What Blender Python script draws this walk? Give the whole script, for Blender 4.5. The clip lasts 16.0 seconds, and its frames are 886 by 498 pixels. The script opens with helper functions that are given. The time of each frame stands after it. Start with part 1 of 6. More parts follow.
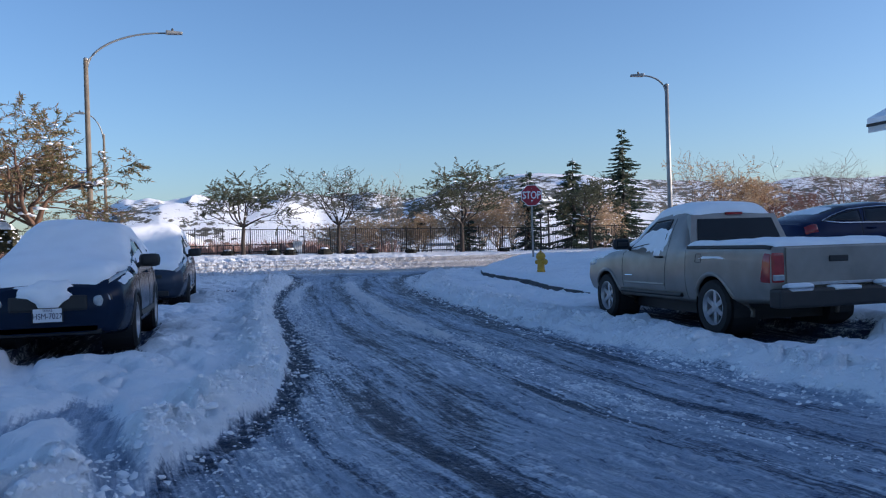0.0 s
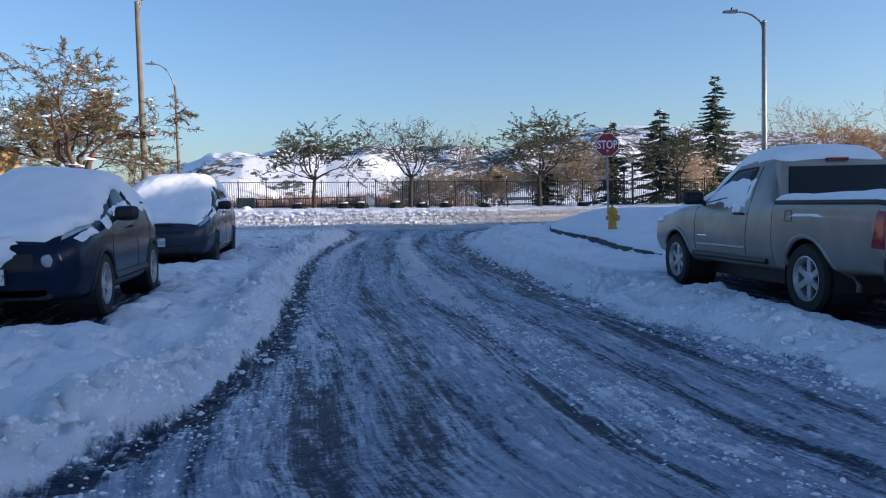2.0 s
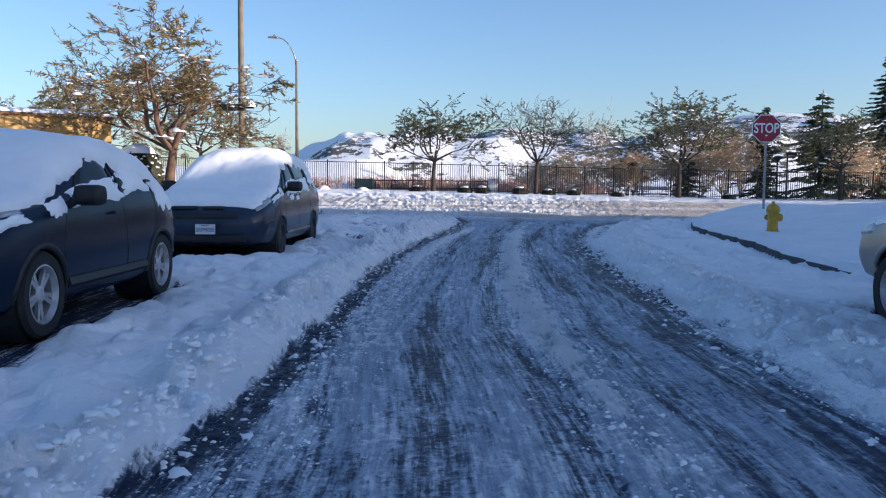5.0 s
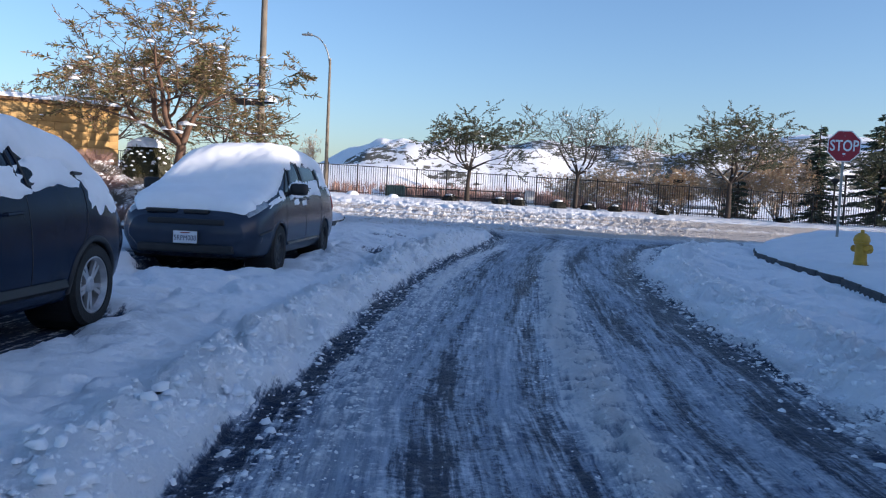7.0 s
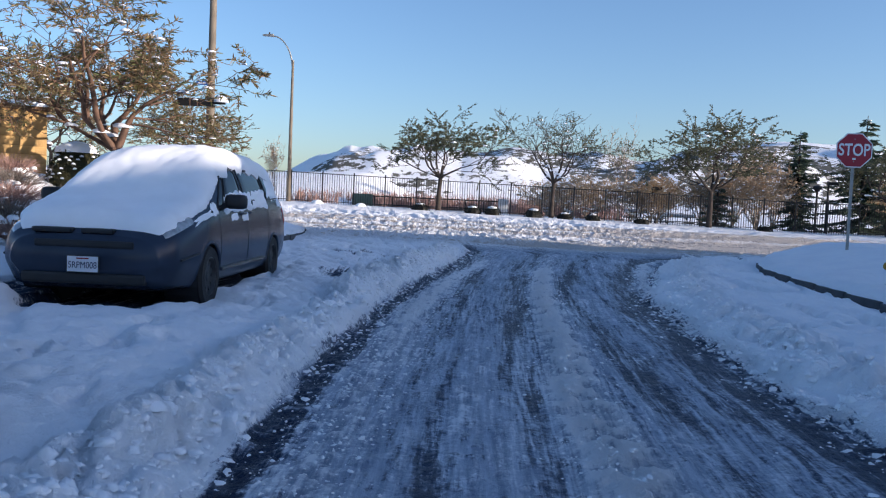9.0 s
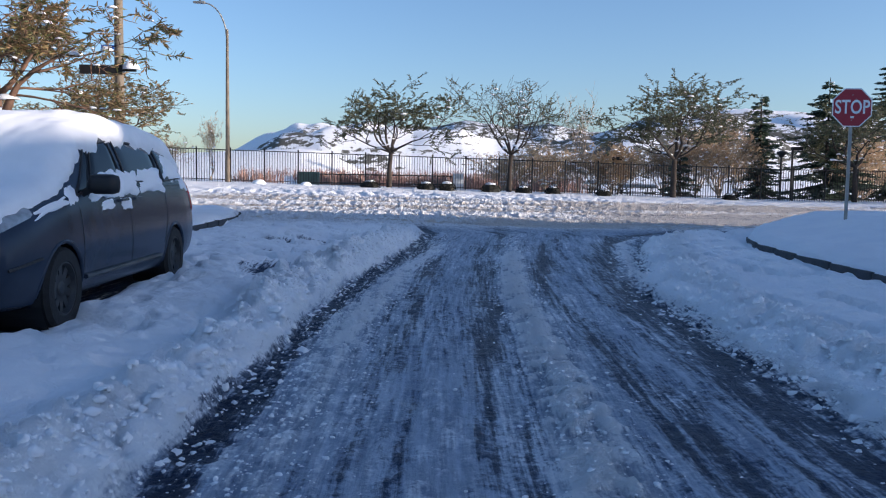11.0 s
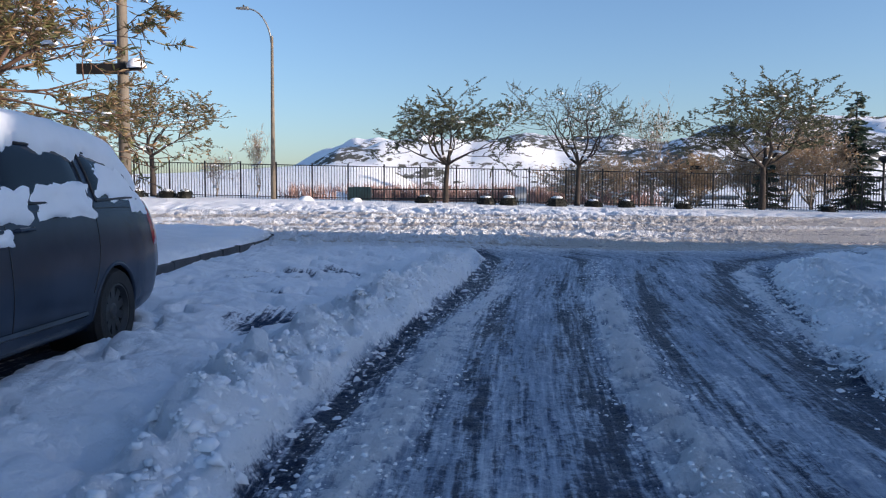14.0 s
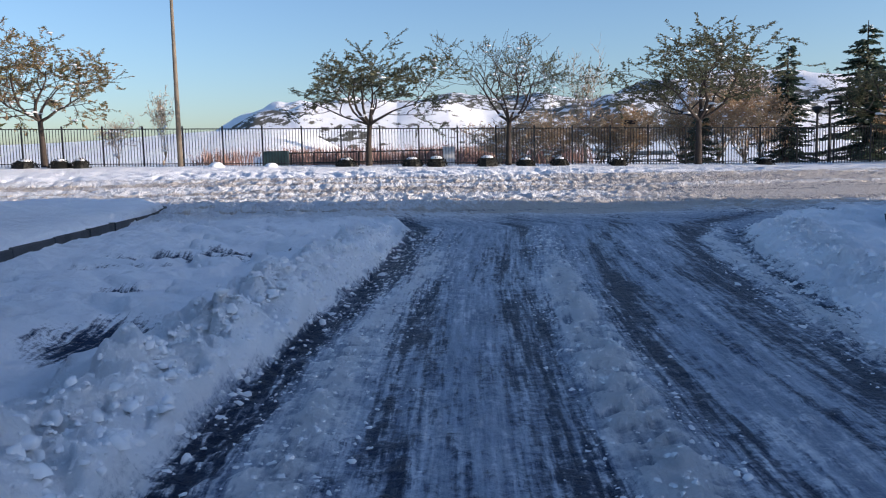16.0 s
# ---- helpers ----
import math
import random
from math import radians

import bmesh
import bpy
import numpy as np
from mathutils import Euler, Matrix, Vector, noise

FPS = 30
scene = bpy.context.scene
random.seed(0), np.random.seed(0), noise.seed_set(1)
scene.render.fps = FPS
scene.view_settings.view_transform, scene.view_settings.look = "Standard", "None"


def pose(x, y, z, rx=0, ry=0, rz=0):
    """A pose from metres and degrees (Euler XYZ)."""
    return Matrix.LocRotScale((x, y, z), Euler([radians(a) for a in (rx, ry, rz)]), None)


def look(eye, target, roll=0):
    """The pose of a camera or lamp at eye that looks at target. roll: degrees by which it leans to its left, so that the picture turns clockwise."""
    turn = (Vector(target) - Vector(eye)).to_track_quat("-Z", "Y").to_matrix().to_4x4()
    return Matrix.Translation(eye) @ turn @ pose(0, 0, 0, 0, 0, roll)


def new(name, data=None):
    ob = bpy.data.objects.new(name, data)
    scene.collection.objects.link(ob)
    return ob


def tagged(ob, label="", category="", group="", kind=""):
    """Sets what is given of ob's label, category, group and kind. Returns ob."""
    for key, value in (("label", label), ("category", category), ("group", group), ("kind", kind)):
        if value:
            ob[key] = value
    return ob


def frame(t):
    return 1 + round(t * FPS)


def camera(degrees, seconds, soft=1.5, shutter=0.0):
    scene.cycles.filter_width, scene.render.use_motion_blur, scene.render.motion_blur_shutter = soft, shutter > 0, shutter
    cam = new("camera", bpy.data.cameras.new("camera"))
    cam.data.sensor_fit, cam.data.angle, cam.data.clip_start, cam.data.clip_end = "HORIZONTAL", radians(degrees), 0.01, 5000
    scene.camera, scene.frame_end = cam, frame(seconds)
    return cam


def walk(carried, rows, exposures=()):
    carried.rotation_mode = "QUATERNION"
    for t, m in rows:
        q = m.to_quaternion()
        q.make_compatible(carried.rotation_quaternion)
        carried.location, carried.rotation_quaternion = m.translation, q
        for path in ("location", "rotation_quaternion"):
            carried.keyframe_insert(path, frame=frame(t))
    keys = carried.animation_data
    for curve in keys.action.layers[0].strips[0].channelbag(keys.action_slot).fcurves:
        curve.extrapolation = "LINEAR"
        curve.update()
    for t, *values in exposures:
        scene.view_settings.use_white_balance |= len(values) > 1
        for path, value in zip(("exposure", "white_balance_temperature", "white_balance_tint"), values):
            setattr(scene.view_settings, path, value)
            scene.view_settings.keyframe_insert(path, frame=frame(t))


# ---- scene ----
cam = camera(56.5, 16.0, 1.15)
PATH = [
    (0, (0.026, 0.215, 1.317), (0.523, 2.152, 1.308), -1.8),
    (0.5, (0.375, 0.631, 1.312), (0.832, 2.578, 1.304), -1.5),
    (1, (0.644, 1.054, 1.313), (1.085, 3.004, 1.248), -1.2),
    (1.5, (0.926, 1.496, 1.31), (1.31, 3.456, 1.207), -1.7),
    (2, (1.19, 1.949, 1.279), (1.477, 3.925, 1.165), -1.5),
    (2.5, (1.375, 2.413, 1.262), (1.679, 4.384, 1.119), -1.9),
    (3, (1.601, 2.853, 1.258), (1.888, 4.826, 1.107), -1.4),
    (3.5, (1.772, 3.378, 1.312), (2.065, 5.349, 1.145), -1.1),
    (4, (1.897, 3.945, 1.325), (2.014, 5.936, 1.171), -1.2),
    (4.5, (1.957, 4.525, 1.326), (1.969, 6.519, 1.174), -0.8),
    (6.8, (1.979, 7.199, 1.331), (1.87, 9.192, 1.202), 3.2),
    (7, (1.984, 7.409, 1.336), (1.877, 9.402, 1.208), 2.7),
    (7.5, (1.98, 7.96, 1.386), (1.836, 9.951, 1.268), 2.9),
    (8, (1.896, 8.499, 1.391), (1.824, 10.495, 1.276), 2.6),
    (8.5, (1.925, 9.087, 1.385), (1.816, 11.081, 1.281), 2.2),
    (9, (1.84, 9.603, 1.398), (1.805, 11.6, 1.292), 2.5),
    (9.2, (1.824, 9.805, 1.409), (1.877, 11.802, 1.308), 2.4),
    (11.5, (1.876, 12.636, 1.392), (1.937, 14.628, 1.223), 0.5),
    (12, (1.821, 13.205, 1.416), (1.689, 15.196, 1.276), -0.1),
    (12.5, (1.808, 13.743, 1.431), (1.723, 15.736, 1.293), -0.2),
    (13, (1.853, 14.251, 1.408), (1.727, 16.243, 1.281), 0.2),
    (13.5, (1.848, 14.776, 1.424), (1.797, 16.771, 1.294), 0.0),
    (14, (1.883, 15.363, 1.408), (1.815, 17.357, 1.28), 0.2),
    (14.5, (1.925, 15.983, 1.355), (1.984, 17.978, 1.228), 0.7),
    (15, (1.94, 16.528, 1.367), (2.06, 18.52, 1.232), 1.2),
    (15.5, (1.943, 17.067, 1.377), (2.045, 19.052, 1.155), 0.5),
    (16, (2.013, 17.562, 1.357), (2.112, 19.547, 1.138), -1.3),
]
walk(cam, [(t, look(eye, target, roll)) for t, eye, target, roll in PATH], [(0, 0.42, 5780, 17), (1.5, 0.44, 5850, 17), (4, 0.66, 6080, 17), (9, 0.56, 6020, 17), (16, 0.50, 6180, 17)])

# ---- world, sun ----
SUN = Vector((0.932, -0.312, 0.187)).normalized()
world = bpy.data.worlds.new("world")
scene.world = world
world.use_nodes = True
wn = world.node_tree.nodes
sky = wn.new("ShaderNodeTexSky")
sky.sky_type = 'NISHITA'
sky.sun_disc = False
sky.sun_elevation = math.asin(SUN.z)
sky.sun_rotation = math.atan2(SUN.x, SUN.y)
sky.altitude = 400
sky.air_density = 1.0
sky.dust_density = 1.35
sky.ozone_density = 3.0
wn["Background"].inputs[1].default_value = 0.15
world.node_tree.links.new(sky.outputs[0], wn["Background"].inputs[0])
sun = new("sun", bpy.data.lights.new("sun", 'SUN'))
sun.data.energy = 5.0
sun.data.angle = radians(0.55)
sun.data.color = (1.0, 0.86, 0.68)
sun.matrix_world = look((40, -10, 30), Vector((40, -10, 30)) - SUN)


# ---- materials ----
def mat(name, base, rough=0.6, metal=0.0, var=0.25, scale=6.0, bump=0.0, bump_scale=40.0, alt=None, coords='Object', coat=0.0, spec=0.5):
    """Principled material with two scales of mottling and a fine bump."""
    m = bpy.data.materials.new(name)
    m.use_nodes = True
    n, l = m.node_tree.nodes, m.node_tree.links
    p = n["Principled BSDF"]
    p.inputs["Roughness"].default_value = rough
    p.inputs["Metallic"].default_value = metal
    p.inputs["Coat Weight"].default_value = coat
    p.inputs["Specular IOR Level"].default_value = spec
    tc = n.new("ShaderNodeTexCoord")
    big = n.new("ShaderNodeTexNoise")
    big.inputs["Scale"].default_value = scale
    big.inputs["Detail"].default_value = 6
    fine = n.new("ShaderNodeTexNoise")
    fine.inputs["Scale"].default_value = bump_scale
    fine.inputs["Detail"].default_value = 4
    for t in (big, fine):
        l.new(tc.outputs[coords], t.inputs["Vector"])
    mix = n.new("ShaderNodeMix")
    mix.data_type = 'RGBA'
    other = alt or tuple(c * (1 - var) for c in base)
    mix.inputs["A"].default_value = (*base, 1)
    mix.inputs["B"].default_value = (*other, 1)
    ramp = n.new("ShaderNodeMapRange")
    ramp.inputs["From Min"].default_value = 0.35
    ramp.inputs["From Max"].default_value = 0.65
    l.new(big.outputs[0], ramp.inputs[0])
    l.new(ramp.outputs[0], mix.inputs["Factor"])
    l.new(mix.outputs["Result"], p.inputs["Base Color"])
    if bump:
        b = n.new("ShaderNodeBump")
        b.inputs["Strength"].default_value = bump
        b.inputs["Distance"].default_value = 0.02
        l.new(fine.outputs[0], b.inputs["Height"])
        l.new(b.outputs[0], p.inputs["Normal"])
    return m


def ground_material():
    """Snow, churned slush, ice and wet asphalt, sorted by the masks that the ground mesh carries."""
    m = bpy.data.materials.new("snowy_ground")
    m.use_nodes = True
    n, l = m.node_tree.nodes, m.node_tree.links
    p = n["Principled BSDF"]
    tc = n.new("ShaderNodeTexCoord")

    def tex(scale, detail=5, rough=0.6, vec=None):
        t = n.new("ShaderNodeTexNoise")
        t.inputs["Scale"].default_value = scale
        t.inputs["Detail"].default_value = detail
        t.inputs["Roughness"].default_value = rough
        l.new(vec or tc.outputs["Object"], t.inputs["Vector"])
        return t.outputs[0]

    def math_(op, a, b, c=None, clamp=False):
        t = n.new("ShaderNodeMath")
        t.operation = op
        t.use_clamp = clamp
        for i, v in enumerate((a, b, c)):
            if v is None:
                continue
            if isinstance(v, (int, float)):
                t.inputs[i].default_value = v
            else:
                l.new(v, t.inputs[i])
        return t.outputs[0]

    def step(v, lo, hi):
        t = n.new("ShaderNodeMapRange")
        t.interpolation_type = 'SMOOTHSTEP'
        t.inputs["From Min"].default_value = lo
        t.inputs["From Max"].default_value = hi
        l.new(v, t.inputs[0])
        return t.outputs[0]

    def blend(f, a, b):
        t = n.new("ShaderNodeMix")
        t.data_type = 'RGBA'
        l.new(f, t.inputs["Factor"])
        for key, v in (("A", a), ("B", b)):
            if isinstance(v, tuple):
                t.inputs[key].default_value = (*v, 1)
            else:
                l.new(v, t.inputs[key])
        return t.outputs["Result"]

    def attr(name):
        t = n.new("ShaderNodeAttribute")
        t.attribute_name = name
        return t.outputs["Fac"]

    stretch = n.new("ShaderNodeMapping")
    stretch.inputs["Scale"].default_value = (2.4, 0.16, 1.0)
    sep, flow = n.new("ShaderNodeSeparateXYZ"), n.new("ShaderNodeCombineXYZ")
    l.new(tc.outputs["Object"], sep.inputs[0])
    l.new(attr("along"), flow.inputs["X"])
    l.new(sep.outputs["Y"], flow.inputs["Y"])
    l.new(flow.outputs[0], stretch.inputs["Vector"])
    bare, slush, scrub = attr("bare"), attr("slush"), attr("scrub")
    grit = tex(26, 6, 0.75)
    clod = tex(9, 5, 0.7)
    lane = tex(3.2, 5, 0.65, stretch.outputs[0])
    # how much of the surface is scraped: mask broken up by grit and streaks along the lane
    wear = math_('ADD', math_('MULTIPLY', math_('SUBTRACT', grit, 0.5), 1.7), math_('MULTIPLY', math_('SUBTRACT', lane, 0.5), 1.5))
    wear = math_('ADD', wear, math_('MULTIPLY', math_('SUBTRACT', clod, 0.5), 0.8))
    wear = math_('ADD', wear, math_('MULTIPLY', math_('SUBTRACT', tex(13, 4, 0.6, stretch.outputs[0]), 0.5), 1.6))
    open_ = step(math_('ADD', bare, math_('MULTIPLY', wear, step(bare, 0.02, 0.30))), 0.30, 0.95)
    ice_ = step(math_('ADD', slush, math_('MULTIPLY', math_('MULTIPLY', wear, step(slush, 0.0, 0.25)), 0.7)), 0.3, 0.95)
    snow = blend(step(tex(1.3), 0.3, 0.7), (0.91, 0.92, 0.94), (0.84, 0.86, 0.90))
    icec = blend(step(tex(6, 6, 0.7, stretch.outputs[0]), 0.32, 0.68), (0.42, 0.49, 0.60), (0.15, 0.20, 0.30))
    dirty = blend(attr("dirt"), icec, (0.60, 0.53, 0.46))
    asph = blend(step(grit, 0.4, 0.6), (0.011, 0.020, 0.046), (0.034, 0.052, 0.098))
    col = blend(ice_, snow, dirty)
    col = blend(open_, col, asph)
    shrub = step(math_('ADD', math_('MULTIPLY', scrub, 0.255), math_('ADD', math_('MULTIPLY', tex(0.8, 5, 0.7), 0.72), math_('MULTIPLY', tex(0.10, 4, 0.6), 0.28))), 0.725, 0.755)
    col = blend(shrub, col, (0.10, 0.095, 0.075))
    l.new(col, p.inputs["Base Color"])
    r = math_('SUBTRACT', 0.8, math_('MULTIPLY', ice_, 0.36))
    l.new(math_('SUBTRACT', r, math_('MULTIPLY', open_, 0.06)), p.inputs["Roughness"])
    l.new(math_('SUBTRACT', 0.5, math_('MULTIPLY', open_, 0.40)), p.inputs["Specular IOR Level"])
    p.inputs["Subsurface Weight"].default_value = 0.0
    hsum = math_('ADD', math_('MULTIPLY', grit, 1.3), math_('MULTIPLY', tex(70, 3, 0.6), 0.4))
    hsum = math_('ADD', hsum, math_('MULTIPLY', clod, 1.3))
    hsum = math_('SUBTRACT', hsum, math_('MULTIPLY', open_, 0.45))
    hsum = math_('ADD', hsum, math_('MULTIPLY', tex(4.2, 3, 0.5), 2.8))
    for scale, height in ((12, 0.7), (26, 0.4)):
        cell = n.new("ShaderNodeTexVoronoi")
        cell.feature = 'SMOOTH_F1'
        cell.inputs["Scale"].default_value = scale
        cell.inputs["Smoothness"].default_value = 0.35
        l.new(tc.outputs["Object"], cell.inputs["Vector"])
        hsum = math_('SUBTRACT', hsum, math_('MULTIPLY', math_('MULTIPLY', cell.outputs["Distance"], height), math_('MULTIPLY', attr("rough"), 1.6)))
    b = n.new("ShaderNodeBump")
    b.inputs["Distance"].default_value = 0.05
    l.new(math_('ADD', math_('MULTIPLY', attr("rough"), 0.50), 0.46), b.inputs["Strength"])
    l.new(hsum, b.inputs["Height"])
    l.new(b.outputs[0], p.inputs["Normal"])
    return m


GROUND = ground_material()
SNOW = mat("snow_cover", (0.91, 0.92, 0.94), 0.75, var=0.05, scale=3, bump=0.16, bump_scale=70)
STEEL = mat("galvanised_steel", (0.33, 0.33, 0.32), 0.5, 0.6, 0.25, 4, 0.05)
CONCRETE_POLE = mat("concrete_pole", (0.20, 0.165, 0.125), 0.85, var=0.3, scale=2.5, bump=0.3, bump_scale=60)
DARK_IRON = mat("black_iron", (0.018, 0.018, 0.02), 0.55, 0.2, 0.3, 5)
SIGN_RED = mat("sign_red", (0.36, 0.012, 0.03), 0.45, var=0.12, scale=5)
SIGN_WHITE = mat("sign_white", (0.80, 0.80, 0.80), 0.5, var=0.05)
YELLOW = mat("hydrant_yellow", (0.52, 0.30, 0.025), 0.5, var=0.25, scale=9, bump=0.1)
KERB = mat("kerb_concrete", (0.055, 0.060, 0.070), 0.8, var=0.4, scale=3, bump=0.4, bump_scale=45)
STONE = mat("ochre_block", (0.50, 0.31, 0.12), 0.9, var=0.35, scale=3, bump=0.6, bump_scale=25)
CAPSTONE = mat("brown_cap", (0.16, 0.085, 0.04), 0.85, var=0.3, scale=5, bump=0.3)
STUCCO = mat("house_stucco", (0.52, 0.51, 0.50), 0.9, var=0.12, scale=2, bump=0.3, bump_scale=70)
WHITE_TRIM = mat("white_trim", (0.62, 0.63, 0.64), 0.6, var=0.1)
SHINGLE = mat("roof_tile", (0.20, 0.12, 0.09), 0.8, var=0.3, scale=3, bump=0.3)


# ---- mesh helpers ----
def part(name, bm, material, parent=None, label="", smooth=False):
    me = bpy.data.meshes.new(name)
    bm.to_mesh(me)
    bm.free()
    me.materials.append(material)
    if smooth:
        me.polygons.foreach_set("use_smooth", [True] * len(me.polygons))
    ob = new(name, me)
    if parent:
        ob.parent = parent
    if label:
        ob["label"] = label
    return ob


def empty(name, m=None):
    ob = new(name)
    ob.empty_display_size = 0.2
    if m is not None:
        ob.matrix_world = m
    return ob


def box(bm, x0, x1, y0, y1, z0, z1, bevel=0.0, m=None):
    r = bmesh.ops.create_cube(bm, size=1.0)
    vs = r["verts"]
    for v in vs:
        v.co = Vector(((x0 + x1) / 2 + v.co.x * (x1 - x0), (y0 + y1) / 2 + v.co.y * (y1 - y0), (z0 + z1) / 2 + v.co.z * (z1 - z0)))
        if m is not None:
            v.co = m @ v.co
    if bevel:
        es = list({e for v in vs for e in v.link_edges})
        bmesh.ops.bevel(bm, geom=es, offset=bevel, segments=2, affect='EDGES', profile=0.6)
    return vs


def tube(bm, pts, radii, sides=8, cap=True):
    """A swept tube through points, with a radius at each."""
    rings = []
    up = Vector((0.31, 0.17, 0.93))
    for i, p in enumerate(pts):
        a, b = pts[max(i - 1, 0)], pts[min(i + 1, len(pts) - 1)]
        d = (Vector(b) - Vector(a)).normalized()
        u = d.cross(up if abs(d.dot(up)) < 0.95 else Vector((1, 0, 0))).normalized()
        w = d.cross(u)
        r = radii[i]
        rings.append([bm.verts.new(Vector(p) + (u * math.cos(2 * math.pi * k / sides) + w * math.sin(2 * math.pi * k / sides)) * r) for k in range(sides)])
    for a, b in zip(rings, rings[1:]):
        for k in range(sides):
            bm.faces.new((a[k], a[(k + 1) % sides], b[(k + 1) % sides], b[k]))
    if cap:
        bm.faces.new(rings[0][::-1])
        bm.faces.new(rings[-1])


def lathe(bm, profile, sides=20, m=None, cap=True):
    """Turns (radius, height) pairs about z."""
    rings = []
    for r, z in profile:
        ring = []
        for k in range(sides):
            a = 2 * math.pi * k / sides
            v = Vector((r * math.cos(a), r * math.sin(a), z))
            ring.append(bm.verts.new(m @ v if m is not None else v))
        rings.append(ring)
    for a, b in zip(rings, rings[1:]):
        for k in range(sides):
            bm.faces.new((a[k], a[(k + 1) % sides], b[(k + 1) % sides], b[k]))
    if cap:
        bm.faces.new(rings[0][::-1])
        bm.faces.new(rings[-1])


def prism(bm, outline, y0, y1, m=None):
    """Extrudes an outline of (x, z) from y0 to y1."""
    a = [bm.verts.new(Vector((x, y0, z)) if m is None else m @ Vector((x, y0, z))) for x, z in outline]
    b = [bm.verts.new(Vector((x, y1, z)) if m is None else m @ Vector((x, y1, z))) for x, z in outline]
    k = len(outline)
    for i in range(k):
        bm.faces.new((a[i], a[(i + 1) % k], b[(i + 1) % k], b[i]))
    bm.faces.new(a[::-1])
    bm.faces.new(b)
    bmesh.ops.recalc_face_normals(bm, faces=bm.faces)


def grain(x, y, seed=0):
    """Smooth value noise, 0 to 1, over arrays."""
    xi, yi = np.floor(x).astype(np.int64), np.floor(y).astype(np.int64)
    fx, fy = x - xi, y - yi
    fx, fy = fx * fx * (3 - 2 * fx), fy * fy * (3 - 2 * fy)

    def h(i, j):
        k = (i * 374761393 + j * 668265263 + seed * 974711) & 0x7FFFFFFF
        k = ((k ^ (k >> 13)) * 1274126177) & 0x7FFFFFFF
        return ((k ^ (k >> 16)) & 0xFFFF) / 65535.0
    return (h(xi, yi) * (1 - fx) + h(xi + 1, yi) * fx) * (1 - fy) + (h(xi, yi + 1) * (1 - fx) + h(xi + 1, yi + 1) * fx) * fy


def fractal(x, y, octaves=4, seed=0, gain=0.5):
    t, a, s = np.zeros_like(x), 1.0, 0.0
    for o in range(octaves):
        t = t + a * grain(x * 2 ** o + 17.3 * o, y * 2 ** o - 9.1 * o, seed + o)
        s += a
        a *= gain
    return t / s


def smooth(v, lo, hi):
    t = np.clip((v - lo) / (hi - lo), 0, 1)
    return t * t * (3 - 2 * t)


# ---- ground ----
def kerb_right(y):
    return np.interp(y, (-30, 16.6, 19, 21.3, 25, 27, 28.4, 29.5, 30.3, 30.9, 31.2), (7.35, 7.35, 7.5, 7.9, 8.1, 8.3, 8.7, 9.3, 10.3, 12.5, 20))


def kerb_left(y):
    return np.interp(y, (-30, 26, 29.5, 33, 35, 36, 36.6, 37.0), (-2.5, -2.5, -2.5, -2.62, -2.95, -3.5, -4.6, -9))


def lane_left(y):
    return np.interp(y, (-8, 3, 5.2, 7, 9, 11, 15, 20, 22, 23.6, 25.3, 27, 30, 33), (-2.2, -1.0, -0.39, 0.2, 0.55, 0.66, 0.70, 0.93, 1.12, 1.34, 1.60, 1.82, 2.1, 1.6))


def lane_right(y):
    return np.interp(y, (-8, 5, 8, 12, 18, 21, 22.4, 24, 25.5, 28.5, 30, 31), (4.85, 4.8, 4.6, 4.42, 4.55, 4.72, 5.0, 5.45, 5.75, 6.75, 8.0, 9.5))


def rut_near(y):
    return np.interp(y, (-8, 3, 5, 7, 9, 12, 15.6, 19, 21, 23, 27, 31), (1.0, 1.15, 1.45, 1.80, 1.88, 1.80, 1.55, 1.75, 1.88, 1.97, 2.0, 2.3))


def rut_mid(y):
    return np.interp(y, (-8, 3.6, 4.8, 6, 9.5, 12.5, 15.8, 20, 22.3, 25, 31), (4.2, 3.14, 2.9, 2.66, 2.56, 2.33, 2.40, 2.60, 2.78, 3.05, 3.9))


def rut_far(y):
    return np.interp(y, (-8, 5, 9, 12.5, 16, 20, 22, 23.5, 28, 31), (3.9, 3.5, 3.4, 3.25, 3.36, 3.40, 3.46, 3.68, 4.5, 5.6))


def rut_outer(y):
    return np.interp(y, (-8, 5, 9, 12.7, 17.6, 20.3, 23.3, 25.5, 28, 30, 31.5), (4.2, 4.15, 4.0, 3.96, 4.12, 4.20, 4.60, 5.0, 5.65, 6.6, 8.2))


def base_height(x, y):
    """The lie of the land without snow, kerbs included."""
    z = np.interp(y, (-40, 0, 8, 20, 25, 32, 38, 43, 47, 52, 56, 62, 80, 120), (-0.2, -0.02, -0.02, 0.13, 0.19, 0.29, 0.34, 0.45, 0.68, 0.92, 0.95, 0.6, 0.0, 0.0))
    z = z + np.clip(-(x - 6) * 0.018, -0.25, 0.5) * smooth(y, 42, 52) * (1 - smooth(y, 60, 80))
    z = z + 0.07 * smooth(0.5 - x, 0.0, 1.3) * (1 - smooth(y, 28, 33))
    right = smooth(x - kerb_right(y), -0.07, -0.03) * (y < 31.2)
    left = smooth(kerb_left(y) - x, -0.07, -0.03) * (y < 37.0)
    z = z + 0.14 * right + 0.14 * left
    z = z + right * 0.33 * smooth(x, 8.6, 11.5) + right * 0.4 * smooth(x, 13, 22)
    z = z + left * 1.25 * smooth(-x, 4.2, 9.0) * (1 - smooth(y, 31, 36)) * smooth(y, -5, 12)
    return z


